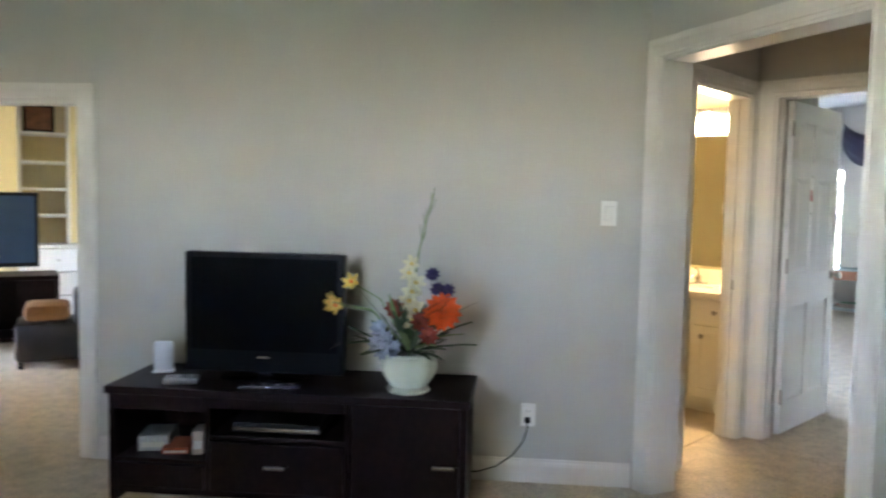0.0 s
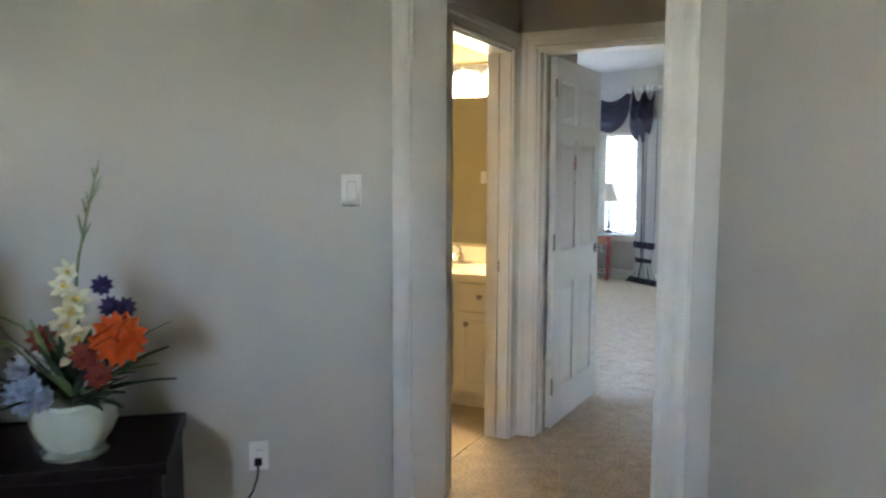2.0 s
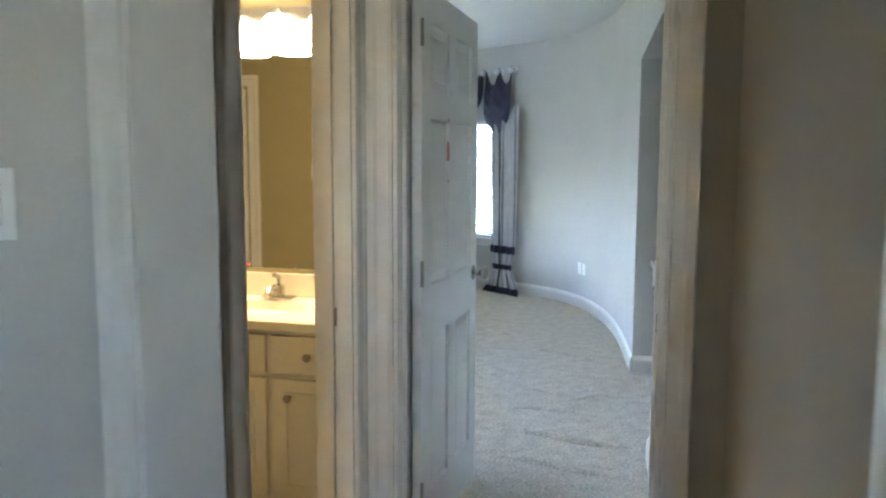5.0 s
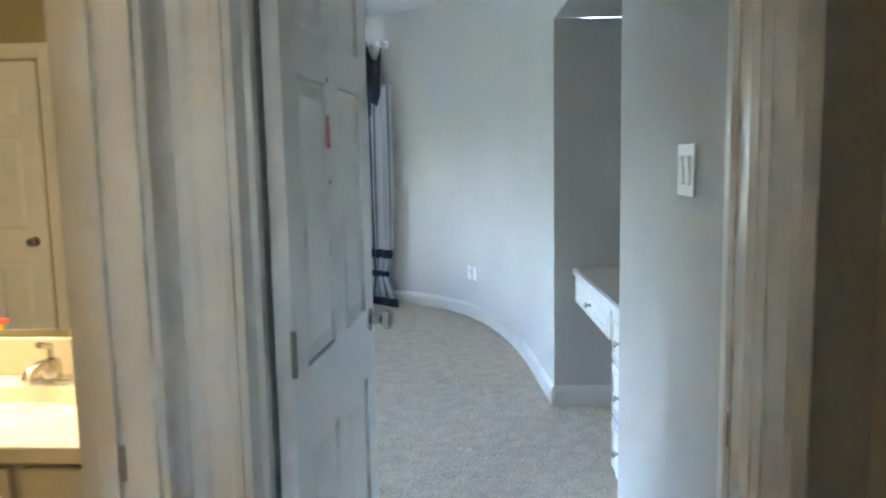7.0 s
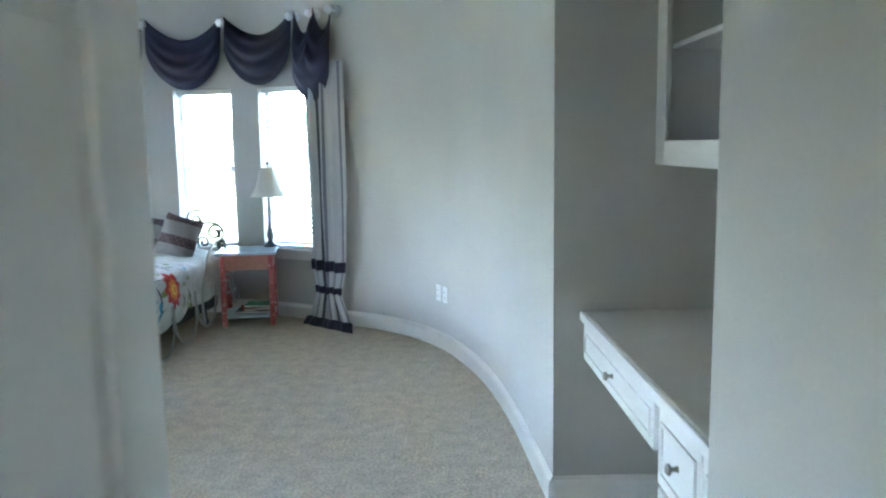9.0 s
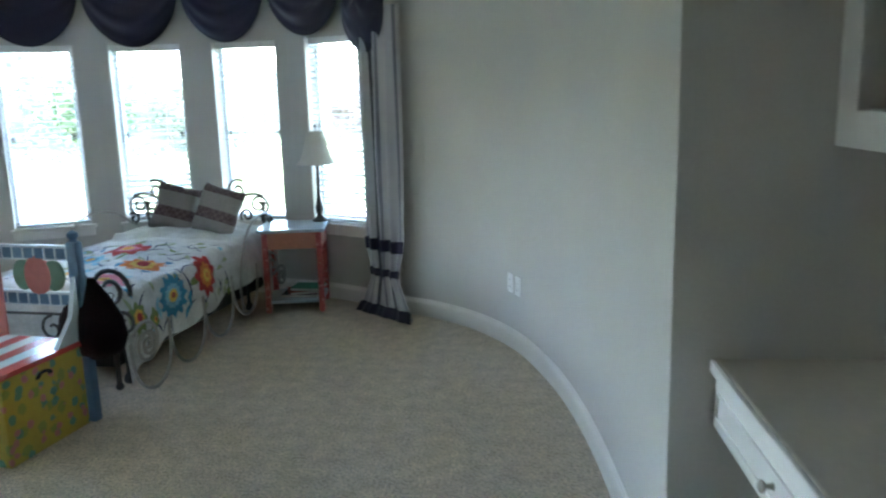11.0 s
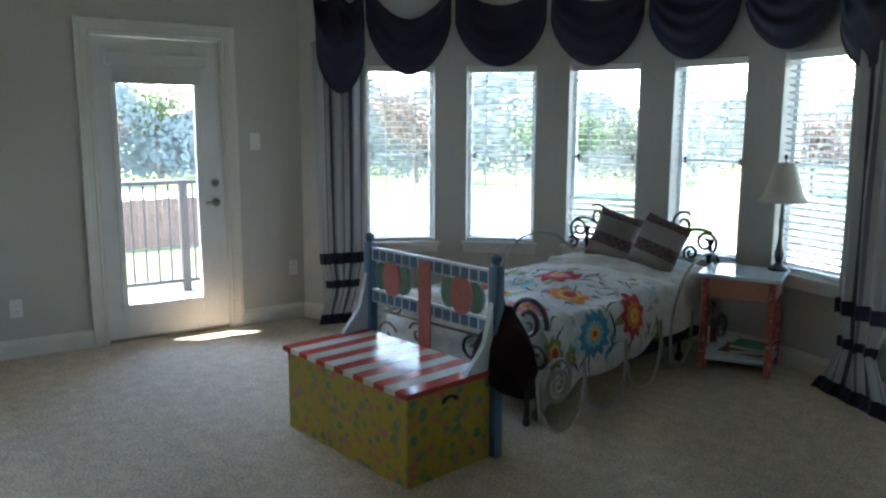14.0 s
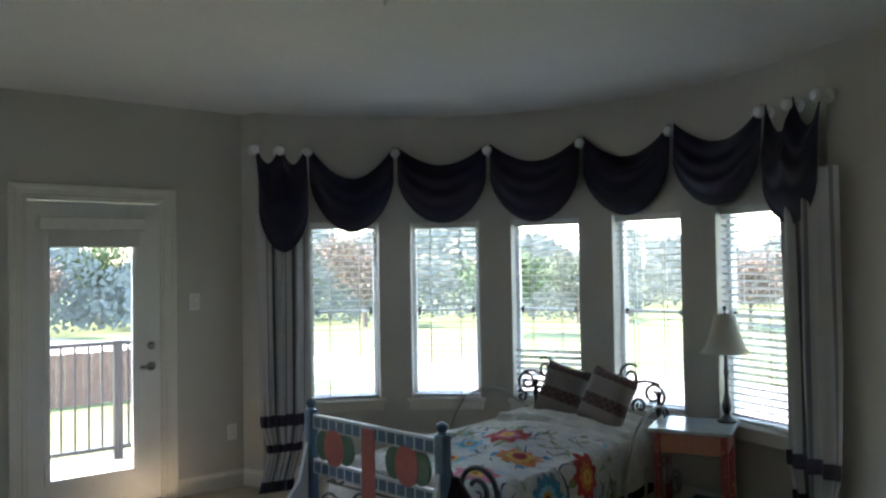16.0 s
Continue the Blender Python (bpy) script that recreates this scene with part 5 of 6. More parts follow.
# ---- television stand ----
ESP = mat("espresso wood veneer", (0.013, 0.006, 0.0055), 0.38, grain=0.25, scale=30, spots=0.15, spot_scale=6, bump=0.03, spec=0.12)
ST = along(tv(2.43, 0.03), tv(0.80, 0.03))
SW, SD, SH = 1.63, 0.50, 0.535
e = thing("tv_stand", ST, "espresso wood television stand with drawers and open bays", "tv stand")
d1, d2 = 0.46, 1.10
for nm, dims in (("top", (-0.015, SW + 0.015, -SD - 0.015, 0, SH - 0.035, SH)), ("side_panel", (0, 0.03, -SD, -0.005, 0.0, SH - 0.0355)), ("side_panel", (SW - 0.03, SW, -SD, -0.005, 0.0, SH - 0.0355)), ("divider", (d1 - 0.012, d1 + 0.012, -SD + 0.005, -0.02, 0.07, SH - 0.0355)), ("divider", (d2 - 0.012, d2 + 0.012, -SD + 0.005, -0.02, 0.07, SH - 0.0355)), ("bottom_panel", (0.0301, SW - 0.0301, -SD + 0.01, -0.02, 0.04, 0.0695)), ("back_panel", (0.0301, SW - 0.0301, -0.019, -0.006, 0.04, SH - 0.036)), ("shelf", (0.0301, d1 - 0.0121, -SD + 0.01, -0.02, 0.185, 0.205)), ("shelf", (d1 + 0.0121, d2 - 0.0121, -SD + 0.01, -0.02, 0.305, 0.325)), ("fascia", (0.0301, d1 - 0.0121, -SD, -SD + 0.02, 0.43, SH - 0.036)), ("fascia", (d1 + 0.0121, d2 - 0.0121, -SD, -SD + 0.02, 0.45, SH - 0.036))):
    bm = bmesh.new()
    box(bm, *dims, 0.003)
    part(nm, bm, ESP, e)
for x0, x1, z0, z1, hx, hz, nm in ((0.034, d1 - 0.016, 0.075, 0.183, None, None, "drawer"), (d1 + 0.016, d2 - 0.016, 0.075, 0.30, 0.78, 0.20, "drawer"), (d2 + 0.016, SW - 0.034, 0.075, SH - 0.04, SW - 0.10, 0.24, "door")):
    bm = bmesh.new()
    box(bm, x0, x1, -SD - 0.003, -SD + 0.016, z0, z1, 0.004)
    o = part(nm, bm, ESP, e)
    if hx:
        bm = bmesh.new()
        tube(bm, [(hx - 0.05, -SD - 0.003, hz), (hx - 0.045, -SD - 0.026, hz), (hx + 0.045, -SD - 0.026, hz), (hx + 0.05, -SD - 0.003, hz)], 0.011, 8)
        part("handle", bm, CHROME, o, "brushed nickel pull", True)
TVP = ST @ pose(2.43 - 1.79, -0.25, SH)
e = thing("television", TVP, "black flat television, switched off", "television")
TVBLACK = mat("piano black plastic", (0.004, 0.004, 0.0045), 0.35, grain=0.05, spec=0.12)
GLOSS = mat("glossy black screen", (0.004, 0.004, 0.0045), 0.16, grain=0.05, spec=0.12)
bm = bmesh.new()
box(bm, -0.385, 0.385, -0.012, 0.055, 0.028, 0.60, 0.008)
part("case", bm, TVBLACK, e)
bm = bmesh.new()
box(bm, -0.355, 0.355, -0.0155, -0.0125, 0.135, 0.575)
part("screen", bm, GLOSS, e)
bm = bmesh.new()
box(bm, -0.035, 0.035, 0.005, 0.04, 0.012, 0.0275, 0.004)
part("neck", bm, BLACK, e)
bm = bmesh.new()
lathe(bm, ((0.0, 0.0), (1.0, 0.0), (1.0, 0.008), (0.6, 0.014), (0.0, 0.015)), seg=32)
bmesh.ops.transform(bm, matrix=Matrix.Translation((0, 0.02, 0.0005)) @ Matrix.Diagonal((0.22, 0.12, 0.8, 1)), verts=bm.verts)
part("foot", bm, GLOSS, e, smooth=True)
bm = bmesh.new()
box(bm, -0.03, 0.03, -0.0135, -0.0122, 0.098, 0.108)
part("badge", bm, CHROME, e)
e = thing("disc_player", ST @ pose(0.76, -0.30, 0.3255), "silver disc player in the centre bay", "disc player")
bm = bmesh.new()
box(bm, -0.20, 0.20, -0.14, 0.14, 0.006, 0.05, 0.004)
part("case", bm, BLACK, e)
bm = bmesh.new()
box(bm, -0.20, 0.20, -0.146, -0.1405, 0.012, 0.03, 0.002)
part("front_trim", bm, CHROME, e)
bm = bmesh.new()
for x in (-0.17, 0.17):
    cyl(bm, (x, -0.1, 0.0), (x, -0.1, 0.006), 0.012, seg=10)
    cyl(bm, (x, 0.1, 0.0), (x, 0.1, 0.006), 0.012, seg=10)
part("feet", bm, BLACK, e)
ROUT = mat("white router plastic", (0.72, 0.76, 0.84), 0.3, grain=0.02)
e = thing("router", ST @ pose(0.12, -0.2, SH + 0.0005, 0, 0, 20), "white upright router on the stand", "router")
bm = bmesh.new()
box(bm, -0.045, 0.045, -0.02, 0.02, 0.008, 0.15, 0.012)
part("case", bm, ROUT, e, smooth=True)
bm = bmesh.new()
box(bm, -0.05, 0.05, -0.035, 0.035, 0, 0.0079, 0.003)
part("foot", bm, ROUT, e)
for x, y, nm, dims, c, lab in ((0.30, -0.40, "controller", (0.075, 0.045, 0.03), (0.28, 0.28, 0.30), "grey game controller lying on the stand"), (0.78, -0.42, "remote_control", (0.08, 0.022, 0.016), (0.03, 0.03, 0.06), "dark remote control lying on the stand"), (0.66, -0.44, "remote_control", (0.07, 0.02, 0.014), (0.02, 0.02, 0.02), "black remote control lying on the stand")):
    e = thing(nm, ST @ pose(x, y, SH + 0.0005, 0, 0, 15), lab, nm.replace("_", " "))
    bm = bmesh.new()
    box(bm, -dims[0], dims[0], -dims[1], dims[1], 0, dims[2], 0.006)
    part("shell", bm, mat(nm + " plastic", c, 0.35, grain=0.05), e, smooth=True)
    for k in range(4):
        bm = bmesh.new()
        cyl(bm, (-dims[0] * 0.6 + k * dims[0] * 0.4, 0, dims[2] - 0.001), (-dims[0] * 0.6 + k * dims[0] * 0.4, 0, dims[2] + 0.003), 0.006, seg=8)
        part("button", bm, PLATE if k % 2 else BLACK, e)
for x, y, r, h, c, lab in ((0.14, -0.30, (0.07, 0.10), 0.07, (0.55, 0.58, 0.62), "pale box in the open bay"), (0.26, -0.34, (0.06, 0.09), 0.03, (0.45, 0.10, 0.06), "red case lying in the open bay"), (0.37, -0.36, (0.025, 0.06), 0.11, (0.55, 0.45, 0.36), "tan case standing in the open bay")):
    e = thing("media_case", ST @ pose(x, y, 0.2055, 0, 0, 12), lab, "media case", "things in the open bay")
    bm = bmesh.new()
    box(bm, -r[0], r[0], -r[1], r[1], 0, h, 0.004)
    part("case", bm, mat("case card", c, 0.5, grain=0.1, scale=40), e)
    bm = bmesh.new()
    box(bm, -r[0] * 0.8, r[0] * 0.8, -r[1] - 0.0015, -r[1] + 0.001, h * 0.25, h * 0.6)
    part("label_strip", bm, PLATE, e)

# ---- flower arrangement ----
POT = mat("pale celadon ceramic", (0.62, 0.68, 0.56), 0.2, grain=0.03, scale=20, spots=0.04)
e = thing("flower_arrangement", ST @ pose(2.43 - 1.08, -0.36, SH + 0.0005), "silk flowers in a lobed pale green ceramic pot", "flower arrangement")
bm = bmesh.new()
lathe(bm, ((0.0, 0.0), (0.095, 0.0), (0.10, 0.012), (0.085, 0.03), (0.112, 0.07), (0.128, 0.11), (0.122, 0.15), (0.110, 0.165), (0.118, 0.18), (0.108, 0.18), (0.10, 0.16), (0.0, 0.14)), (0, 0, 0), 48, 0.035, 8)
part("pot", bm, POT, e, smooth=True)
FG = mat("dark silk leaf", (0.035, 0.075, 0.03), 0.6, grain=0.3, scale=25)
FLG = mat("pale green stem", (0.16, 0.24, 0.08), 0.6, grain=0.2, scale=25)
TWIG = mat("brown twig", (0.05, 0.03, 0.02), 0.8, grain=0.2)
WHT = mat("cream silk petal", (0.75, 0.70, 0.48), 0.6, grain=0.06)
ORG = mat("orange silk petal", (0.80, 0.13, 0.02), 0.6, grain=0.12, scale=40)
YELF = mat("yellow silk petal", (0.75, 0.55, 0.14), 0.6, grain=0.08)
PUR = mat("purple silk petal", (0.045, 0.03, 0.12), 0.6, grain=0.12)
BLU = mat("pale blue silk petal", (0.33, 0.36, 0.45), 0.6, grain=0.12)
RUST = mat("rust silk petal", (0.28, 0.05, 0.03), 0.6, grain=0.12)
rnd = random.Random(21)


def petal(bm, base, way, up, L, W, cup=0.3):
    way, up = Vector(way).normalized(), Vector(up)
    sd = way.cross(up).normalized()
    up = sd.cross(way)
    rows = []
    for s in (0.0, 0.35, 0.7, 1.0):
        w = W * math.sin(math.pi * (0.12 + 0.8 * s)) * (0.55 if s == 1.0 else 1)
        c = Vector(base) + way * L * s + up * cup * L * s * s
        rows.append([bm.verts.new(c - sd * w / 2), bm.verts.new(c - up * 0.15 * W), bm.verts.new(c + sd * w / 2)])
    for a, b in zip(rows, rows[1:]):
        for j in range(2):
            bm.faces.new((a[j], a[j + 1], b[j + 1], b[j]))


def bloom(c, facing, r, layers, material, name, centre=None):
    bm = bmesh.new()
    f = Vector(facing).normalized()
    n1 = f.orthogonal().normalized()
    n2 = f.cross(n1)
    for li, (cnt, tilt, sc) in enumerate(layers):
        for k in range(cnt):
            a = 2 * math.pi * (k + 0.5 * li) / cnt + rnd.uniform(-0.1, 0.1)
            d = (n1 * math.cos(a) + n2 * math.sin(a)) * math.cos(tilt) + f * math.sin(tilt)
            petal(bm, c, d, f, r * sc, r * sc * 0.5, 0.15)
    o = part(name, bm, material, e, smooth=True)
    if centre:
        bm = bmesh.new()
        ball(bm, Vector(c) + f * 0.01, r * 0.18)
        part("flower_centre", bm, centre, o, smooth=True)


# local axes: x to the right along the wall, -y out into the room
for k in range(58):
    a, el = rnd.uniform(0, 6.28), rnd.uniform(0.15, 1.3)
    d = Vector((math.cos(a) * math.cos(el), math.sin(a) * math.cos(el) * 0.7, math.sin(el)))
    bm = bmesh.new()
    petal(bm, Vector((0, 0, 0.17)) + d * rnd.uniform(0.02, 0.12), d, (0, 0, 1), rnd.uniform(0.10, 0.22), rnd.uniform(0.025, 0.05), rnd.uniform(-0.4, 0.1))
    part("leaf", bm, FG if k % 7 else FLG, e, smooth=True)
for k in range(12):
    a = rnd.uniform(-1.1, 1.1)
    d = Vector((math.sin(a) * (1 if k % 3 else -1), rnd.uniform(-0.4, 0.2), rnd.uniform(-0.05, 0.6))).normalized()
    L = rnd.uniform(0.22, 0.40)
    bm = bmesh.new()
    tube(bm, [Vector((0, 0, 0.18)) + d * L * t + Vector((0.02 * math.sin(7 * t + k), 0.015 * math.cos(5 * t + k), 0.05 * math.sin(3 * t))) for t in [j / 6 for j in range(7)]], 0.0022, 5, 0.001)
    part("twig", bm, TWIG, e)
stem_pts = [(0.0, 0, 0.15), (0.01, 0.0, 0.4), (0.035, 0, 0.62), (0.075, 0, 0.80), (0.10, 0, 0.90)]
bm = bmesh.new()
tube(bm, stem_pts, 0.005, 6, 0.003)
part("stem", bm, FLG, e)
bm = bmesh.new()
for k in range(9):
    t = k / 8
    petal(bm, Vector((0.045, 0, 0.66)).lerp(Vector((0.10, 0, 0.88)), t), (rnd.uniform(-0.3, 0.5), rnd.uniform(-0.3, 0.3), 1), (1, 0, 0.2), 0.075 - 0.03 * t, 0.025 - 0.01 * t, 0.1)
part("bud_spike", bm, FLG, e, smooth=True)
for k in range(7):
    t = k / 6
    c = Vector((0.015 + 0.015 * math.sin(k * 2.1), -0.03, 0.33 + 0.25 * t))
    bloom(c, (rnd.uniform(-0.5, 0.5), -1, 0.25), 0.062 - 0.014 * t, ((6, 0.35, 1.0), (4, 0.9, 0.7)), WHT, "gladiolus_flower", YELF)
bloom((0.155, -0.06, 0.375), (0.15, -1, 0.15), 0.088, ((14, 0.12, 1.0), (12, 0.4, 0.85), (10, 0.75, 0.65), (7, 1.1, 0.45)), ORG, "dahlia_flower", None)
for c, d in (((-0.325, -0.04, 0.385), (-0.4, -1, 0.2)), ((-0.26, -0.03, 0.49), (-0.2, -1, 0.5)), ((-0.345, -0.05, 0.40), (-0.8, -0.6, 0.3))):
    bm = bmesh.new()
    tube(bm, [(0, 0, 0.18), (c[0] * 0.5, c[1] * 0.5, c[2] * 0.5 + 0.17), c], 0.003, 5)
    part("stem", bm, FLG, e)
    bloom(c, d, 0.05, ((6, 0.3, 1.0), (4, 0.8, 0.7)), YELF, "lily_flower", ORG)
for c in ((0.13, -0.03, 0.47), (0.175, -0.04, 0.465), (0.10, 0.0, 0.53), (0.07, -0.05, 0.27)):
    bloom(c, (rnd.uniform(-0.4, 0.4), -1, 0.4), 0.038, ((9, 0.3, 1.0), (6, 0.8, 0.7)), PUR, "purple_flower")
for c in ((-0.085, -0.09, 0.245), (-0.12, -0.07, 0.29), (-0.05, -0.10, 0.21), (-0.10, -0.1, 0.20), (-0.13, -0.08, 0.225)):
    bloom(c, (-0.4, -1, 0.3), 0.05, ((9, 0.3, 1.0), (7, 0.8, 0.7)), BLU, "hydrangea_flower")
for c in ((0.06, -0.08, 0.33), (-0.06, -0.06, 0.38), (0.10, -0.09, 0.27)):
    bloom(c, (0.1, -1, 0.3), 0.05, ((9, 0.3, 1.0), (6, 0.8, 0.7)), RUST, "rust_flower")

# ---- den furniture ----
ctr = Vector((-6.822, -1.874, 0))
e = thing("bookcase", pose(ctr.x, ctr.y, 0, 0, 0, 72), "tall white built-in bookcase with open shelves and drawers", "bookcase")
for nm, dims in (("side_panel", (-0.30, -0.27, -0.02, 0.32, 0, 2.45)), ("side_panel", (0.16, 0.19, 0.02, 0.32, 0.8305, 2.45)), ("back_panel", (-0.2699, 0.1599, 0.30, 0.32, 0.8305, 2.45)), ("top_panel", (-0.2699, 0.1599, -0.02, 0.299, 2.40, 2.45)), ("counter", (-0.2699, 0.42, -0.05, 0.32, 0.80, 0.83)), *[("shelf", (-0.2699, 0.1599, 0.0, 0.299, z, z + 0.03)) for z in (1.12, 1.40, 1.68, 1.98)]):
    bm = bmesh.new()
    box(bm, *dims, 0.003)
    part(nm, bm, CAB if nm != "back_panel" else DEN, e)
for z in (0.05, 0.30, 0.55):
    bm = bmesh.new()
    box(bm, -0.265, 0.40, -0.03, 0.28, z, z + 0.235, 0.004)
    o = part("drawer", bm, CAB, e)
    bm = bmesh.new()
    cyl(bm, (0.07, -0.05, z + 0.12), (0.07, -0.0305, z + 0.12), 0.012, seg=12)
    part("knob", bm, BRASS, o)
e = thing("framed_picture", pose(ctr.x, ctr.y, 0, 0, 0, 72) @ pose(-0.10, 0.16, 2.011, -8), "dark framed picture leaning on the top shelf", "picture")
bm = bmesh.new()
box(bm, -0.15, 0.15, -0.01, 0.01, 0, 0.30, 0.004)
part("frame", bm, ESP, e)
bm = bmesh.new()
box(bm, -0.12, 0.12, -0.012, -0.0105, 0.03, 0.27)
part("image", bm, mat("brown print", (0.18, 0.07, 0.03), 0.6, grain=0.4, scale=14), e)
wct = Vector((-6.599, -2.341, 0))
e = thing("den_wall_cabinet", pose(wct.x, wct.y, 0, 0, 0, 72), "white overhead cabinet in the den", "cabinet")
bm = bmesh.new()
box(bm, -1.3, -0.32, -0.1, 0.28, 1.86, 2.5, 0.004)
part("body", bm, CAB, e)
for x in (-1.29, -0.80):
    bm = bmesh.new()
    box(bm, x, x + 0.47, -0.12, -0.101, 1.88, 2.48, 0.004)
    part("door", bm, CAB, e)
bm = bmesh.new()
box(bm, -1.3, -0.32, 0.10, 0.28, 0.0, 1.859)
part("leg_panel", bm, DEN, e)
t2 = Vector((-5.784, -2.362, 0))
e = thing("den_tv_stand", pose(t2.x, t2.y, 0, 0, 0, 74), "long espresso television stand in the den", "tv stand")
for nm, dims in (("top", (-1.4, 0.18, -0.2, 0.3, 0.60, 0.64)), ("bottom_panel", (-1.37, 0.15, -0.18, 0.29, 0.05, 0.09)), ("side_panel", (-1.4, -1.371, -0.19, 0.29, 0.0, 0.5995)), ("side_panel", (0.151, 0.18, -0.19, 0.29, 0.0, 0.5995)), ("back_panel", (-1.37, 0.15, 0.275, 0.29, 0.0905, 0.5995)), ("door", (-0.15, 0.15, -0.19, -0.17, 0.0905, 0.598))):
    bm = bmesh.new()
    box(bm, *dims, 0.004)
    part(nm, bm, ESP, e)
e = thing("den_television", pose(t2.x, t2.y, 0, 0, 0, 74) @ pose(-0.55, 0.06, 0.6405), "large flat television in the den, blue reflection put into its screen colour", "television")
bm = bmesh.new()
box(bm, -0.58, 0.58, -0.02, 0.05, 0.06, 0.74, 0.008)
part("case", bm, BLACK, e)
# the blue reflection is put into the screen's colour
bm = bmesh.new()
box(bm, -0.55, 0.55, -0.024, -0.0205, 0.10, 0.71)
part("screen", bm, mat("screen tinted for reflection", (0.05, 0.09, 0.16), 0.08, grain=0.1, scale=4), e)
bm = bmesh.new()
box(bm, -0.2, 0.2, -0.1, 0.12, 0, 0.02, 0.005)
box(bm, -0.05, 0.05, 0.0, 0.04, 0.0201, 0.0595, 0.004)
part("foot", bm, BLACK, e)
ot = Vector((-4.832, -2.512, 0))
LEATH = mat("black leather", (0.02, 0.018, 0.018), 0.4, grain=0.15, scale=60, bump=0.15)
e = thing("ottoman", pose(ot.x, ot.y, 0, 0, 0, 70), "black leather ottoman with a tan cushion on it", "ottoman")
bm = bmesh.new()
box(bm, -0.30, 0.24, -0.25, 0.25, 0.05, 0.36, 0.04)
part("seat", bm, LEATH, e, smooth=True)
bm = bmesh.new()
box(bm, 0.12, 0.24, -0.25, 0.25, 0.30, 0.60, 0.04)
part("backrest", bm, LEATH, e, smooth=True)
for x in (-0.26, 0.20):
    for y in (-0.2, 0.2):
        bm = bmesh.new()
        cyl(bm, (x, y, 0.0), (x, y, 0.06), 0.02, seg=10)
        part("leg", bm, BLACK, e)
e = thing("tan_cushion", pose(ot.x, ot.y, 0.36, 0, 0, 70), "tan brown cushion on the black seat", "cushion")
bm = bmesh.new()
box(bm, -0.24, 0.10, -0.2, 0.2, 0.001, 0.14, 0.05)
part("cushion", bm, mat("tan suede", (0.25, 0.12, 0.05), 0.8, grain=0.1, scale=50), e, smooth=True)
e = thing("recessed_light", pose(-6.4, -1.95, H), "round recessed ceiling light, lit", "ceiling light")
bm = bmesh.new()
lathe(bm, ((0.07, -0.001), (0.10, -0.001), (0.10, -0.008), (0.07, -0.008)), seg=24)
part("ring", bm, TRIM, e)
bm = bmesh.new()
cyl(bm, (0, 0, -0.006), (0, 0, -0.002), 0.068, seg=24)
part("lens", bm, glow("lit lens", (1.0, 0.85, 0.6), 30), e)

# a pull chain with a white ball, hanging in the middle of the bedroom
e = thing("fan_pull_chain", pose(-1.63, 3.51, 0), "white pull chain hanging from the ceiling", "pull chain")
bm = bmesh.new()
cyl(bm, (0, 0, 2.58), (0, 0, H), 0.003, seg=6)
part("chain", bm, CHROME, e)
bm = bmesh.new()
lathe(bm, ((0.0, 2.545), (0.008, 2.548), (0.009, 2.57), (0.004, 2.58), (0.0, 2.581)), seg=12)
part("pull", bm, PLATE, e, smooth=True)

# ---- lamps: two added fills, and one for the vanity light ----
# fill lamp added at the unseen south opening, larger than the opening
wp = Vector(r_end).lerp(Vector((-4.2, -8.6)), 0.285) + Vector((0.02, 0.06))
lamp("window_light_south", "AREA", look((wp.x, wp.y, 1.9), (-1.2, -2.4, 2.3)), TV_W, (0.915, 0.95, 1.0), 1.0, 1.1)
# fill lamp added to brighten the den, out of view
lamp("window_light_den", "AREA", look((-6.9, -6.45, 1.4), (-6.4, -2.0, 0.8)), DEN_W, (1.0, 0.97, 0.93), 2.8, 1.7)
lamp("bath_light", "AREA", look((-0.74, 0.40, 1.90), (-0.95, -0.8, 0.6)), BATH_W, (1.0, 0.80, 0.50), 0.55, 0.12)

# ---- outside ----
GZ = -3.1
GRASS = mat("dry spring lawn", (0.085, 0.11, 0.04), 0.95, grain=0.3, scale=2.5, spots=0.3, spot_scale=0.15)
ROAD = mat("pale concrete drive", (0.25, 0.24, 0.225), 0.9, grain=0.1, scale=1.0, spots=0.1, spot_scale=0.2)
bm = bmesh.new()
prism(bm, ((-900, -900), (900, -900), (900, 900), (-900, 900)), GZ - 0.5, GZ)
tagged(part("ground", bm, GRASS), "green and straw coloured lawn", "lawn", kind="structure")
bm = bmesh.new()
prism(bm, ((-60, 22), (40, 30), (40, 36), (-60, 28)), GZ, GZ + 0.04)
tagged(part("road", bm, ROAD), "pale concrete road across the lawn", "road", kind="structure")
bm = bmesh.new()
prism(bm, ((-9, 10), (-5.5, 10), (-3, 30), (-7, 30)), GZ, GZ + 0.03)
tagged(part("pavement", bm, ROAD), "pale concrete drive", "drive", kind="structure")
STUC = mat("outer brick wash", (0.40, 0.34, 0.28), 0.9, grain=0.1, scale=8)
bm = bmesh.new()
prism(bm, ((-5.2, -9), (4.6, -9), (4.6, 2.6), (0.6, 5.6), (-2.1, 6.55), (-4.3, 5.2)), GZ, -0.27)
tagged(part("wall_lower_storey", bm, STUC), "brick wall of the lower storey", "wall", kind="structure")
# balcony
BO = BAL @ pose(0, 0.17, 0)
bm = bmesh.new()
box(bm, -1.3, 2.0, 0.0, 1.6, -0.16, -0.03)
o = tagged(part("balcony_floor", bm, ROAD), "pale concrete balcony floor", "balcony floor", kind="structure")
o.matrix_world = BO
# unseen eave, its depth set to trim the sun to a narrow floor patch
bm = bmesh.new()
box(bm, -1.6, 2.3, 0.0, 0.70, 2.50, 2.62)
o = tagged(part("eave_balcony", bm, TRIM), "unseen white eave cutting the sun at the balcony door", "eave", kind="structure")
o.matrix_world = BO
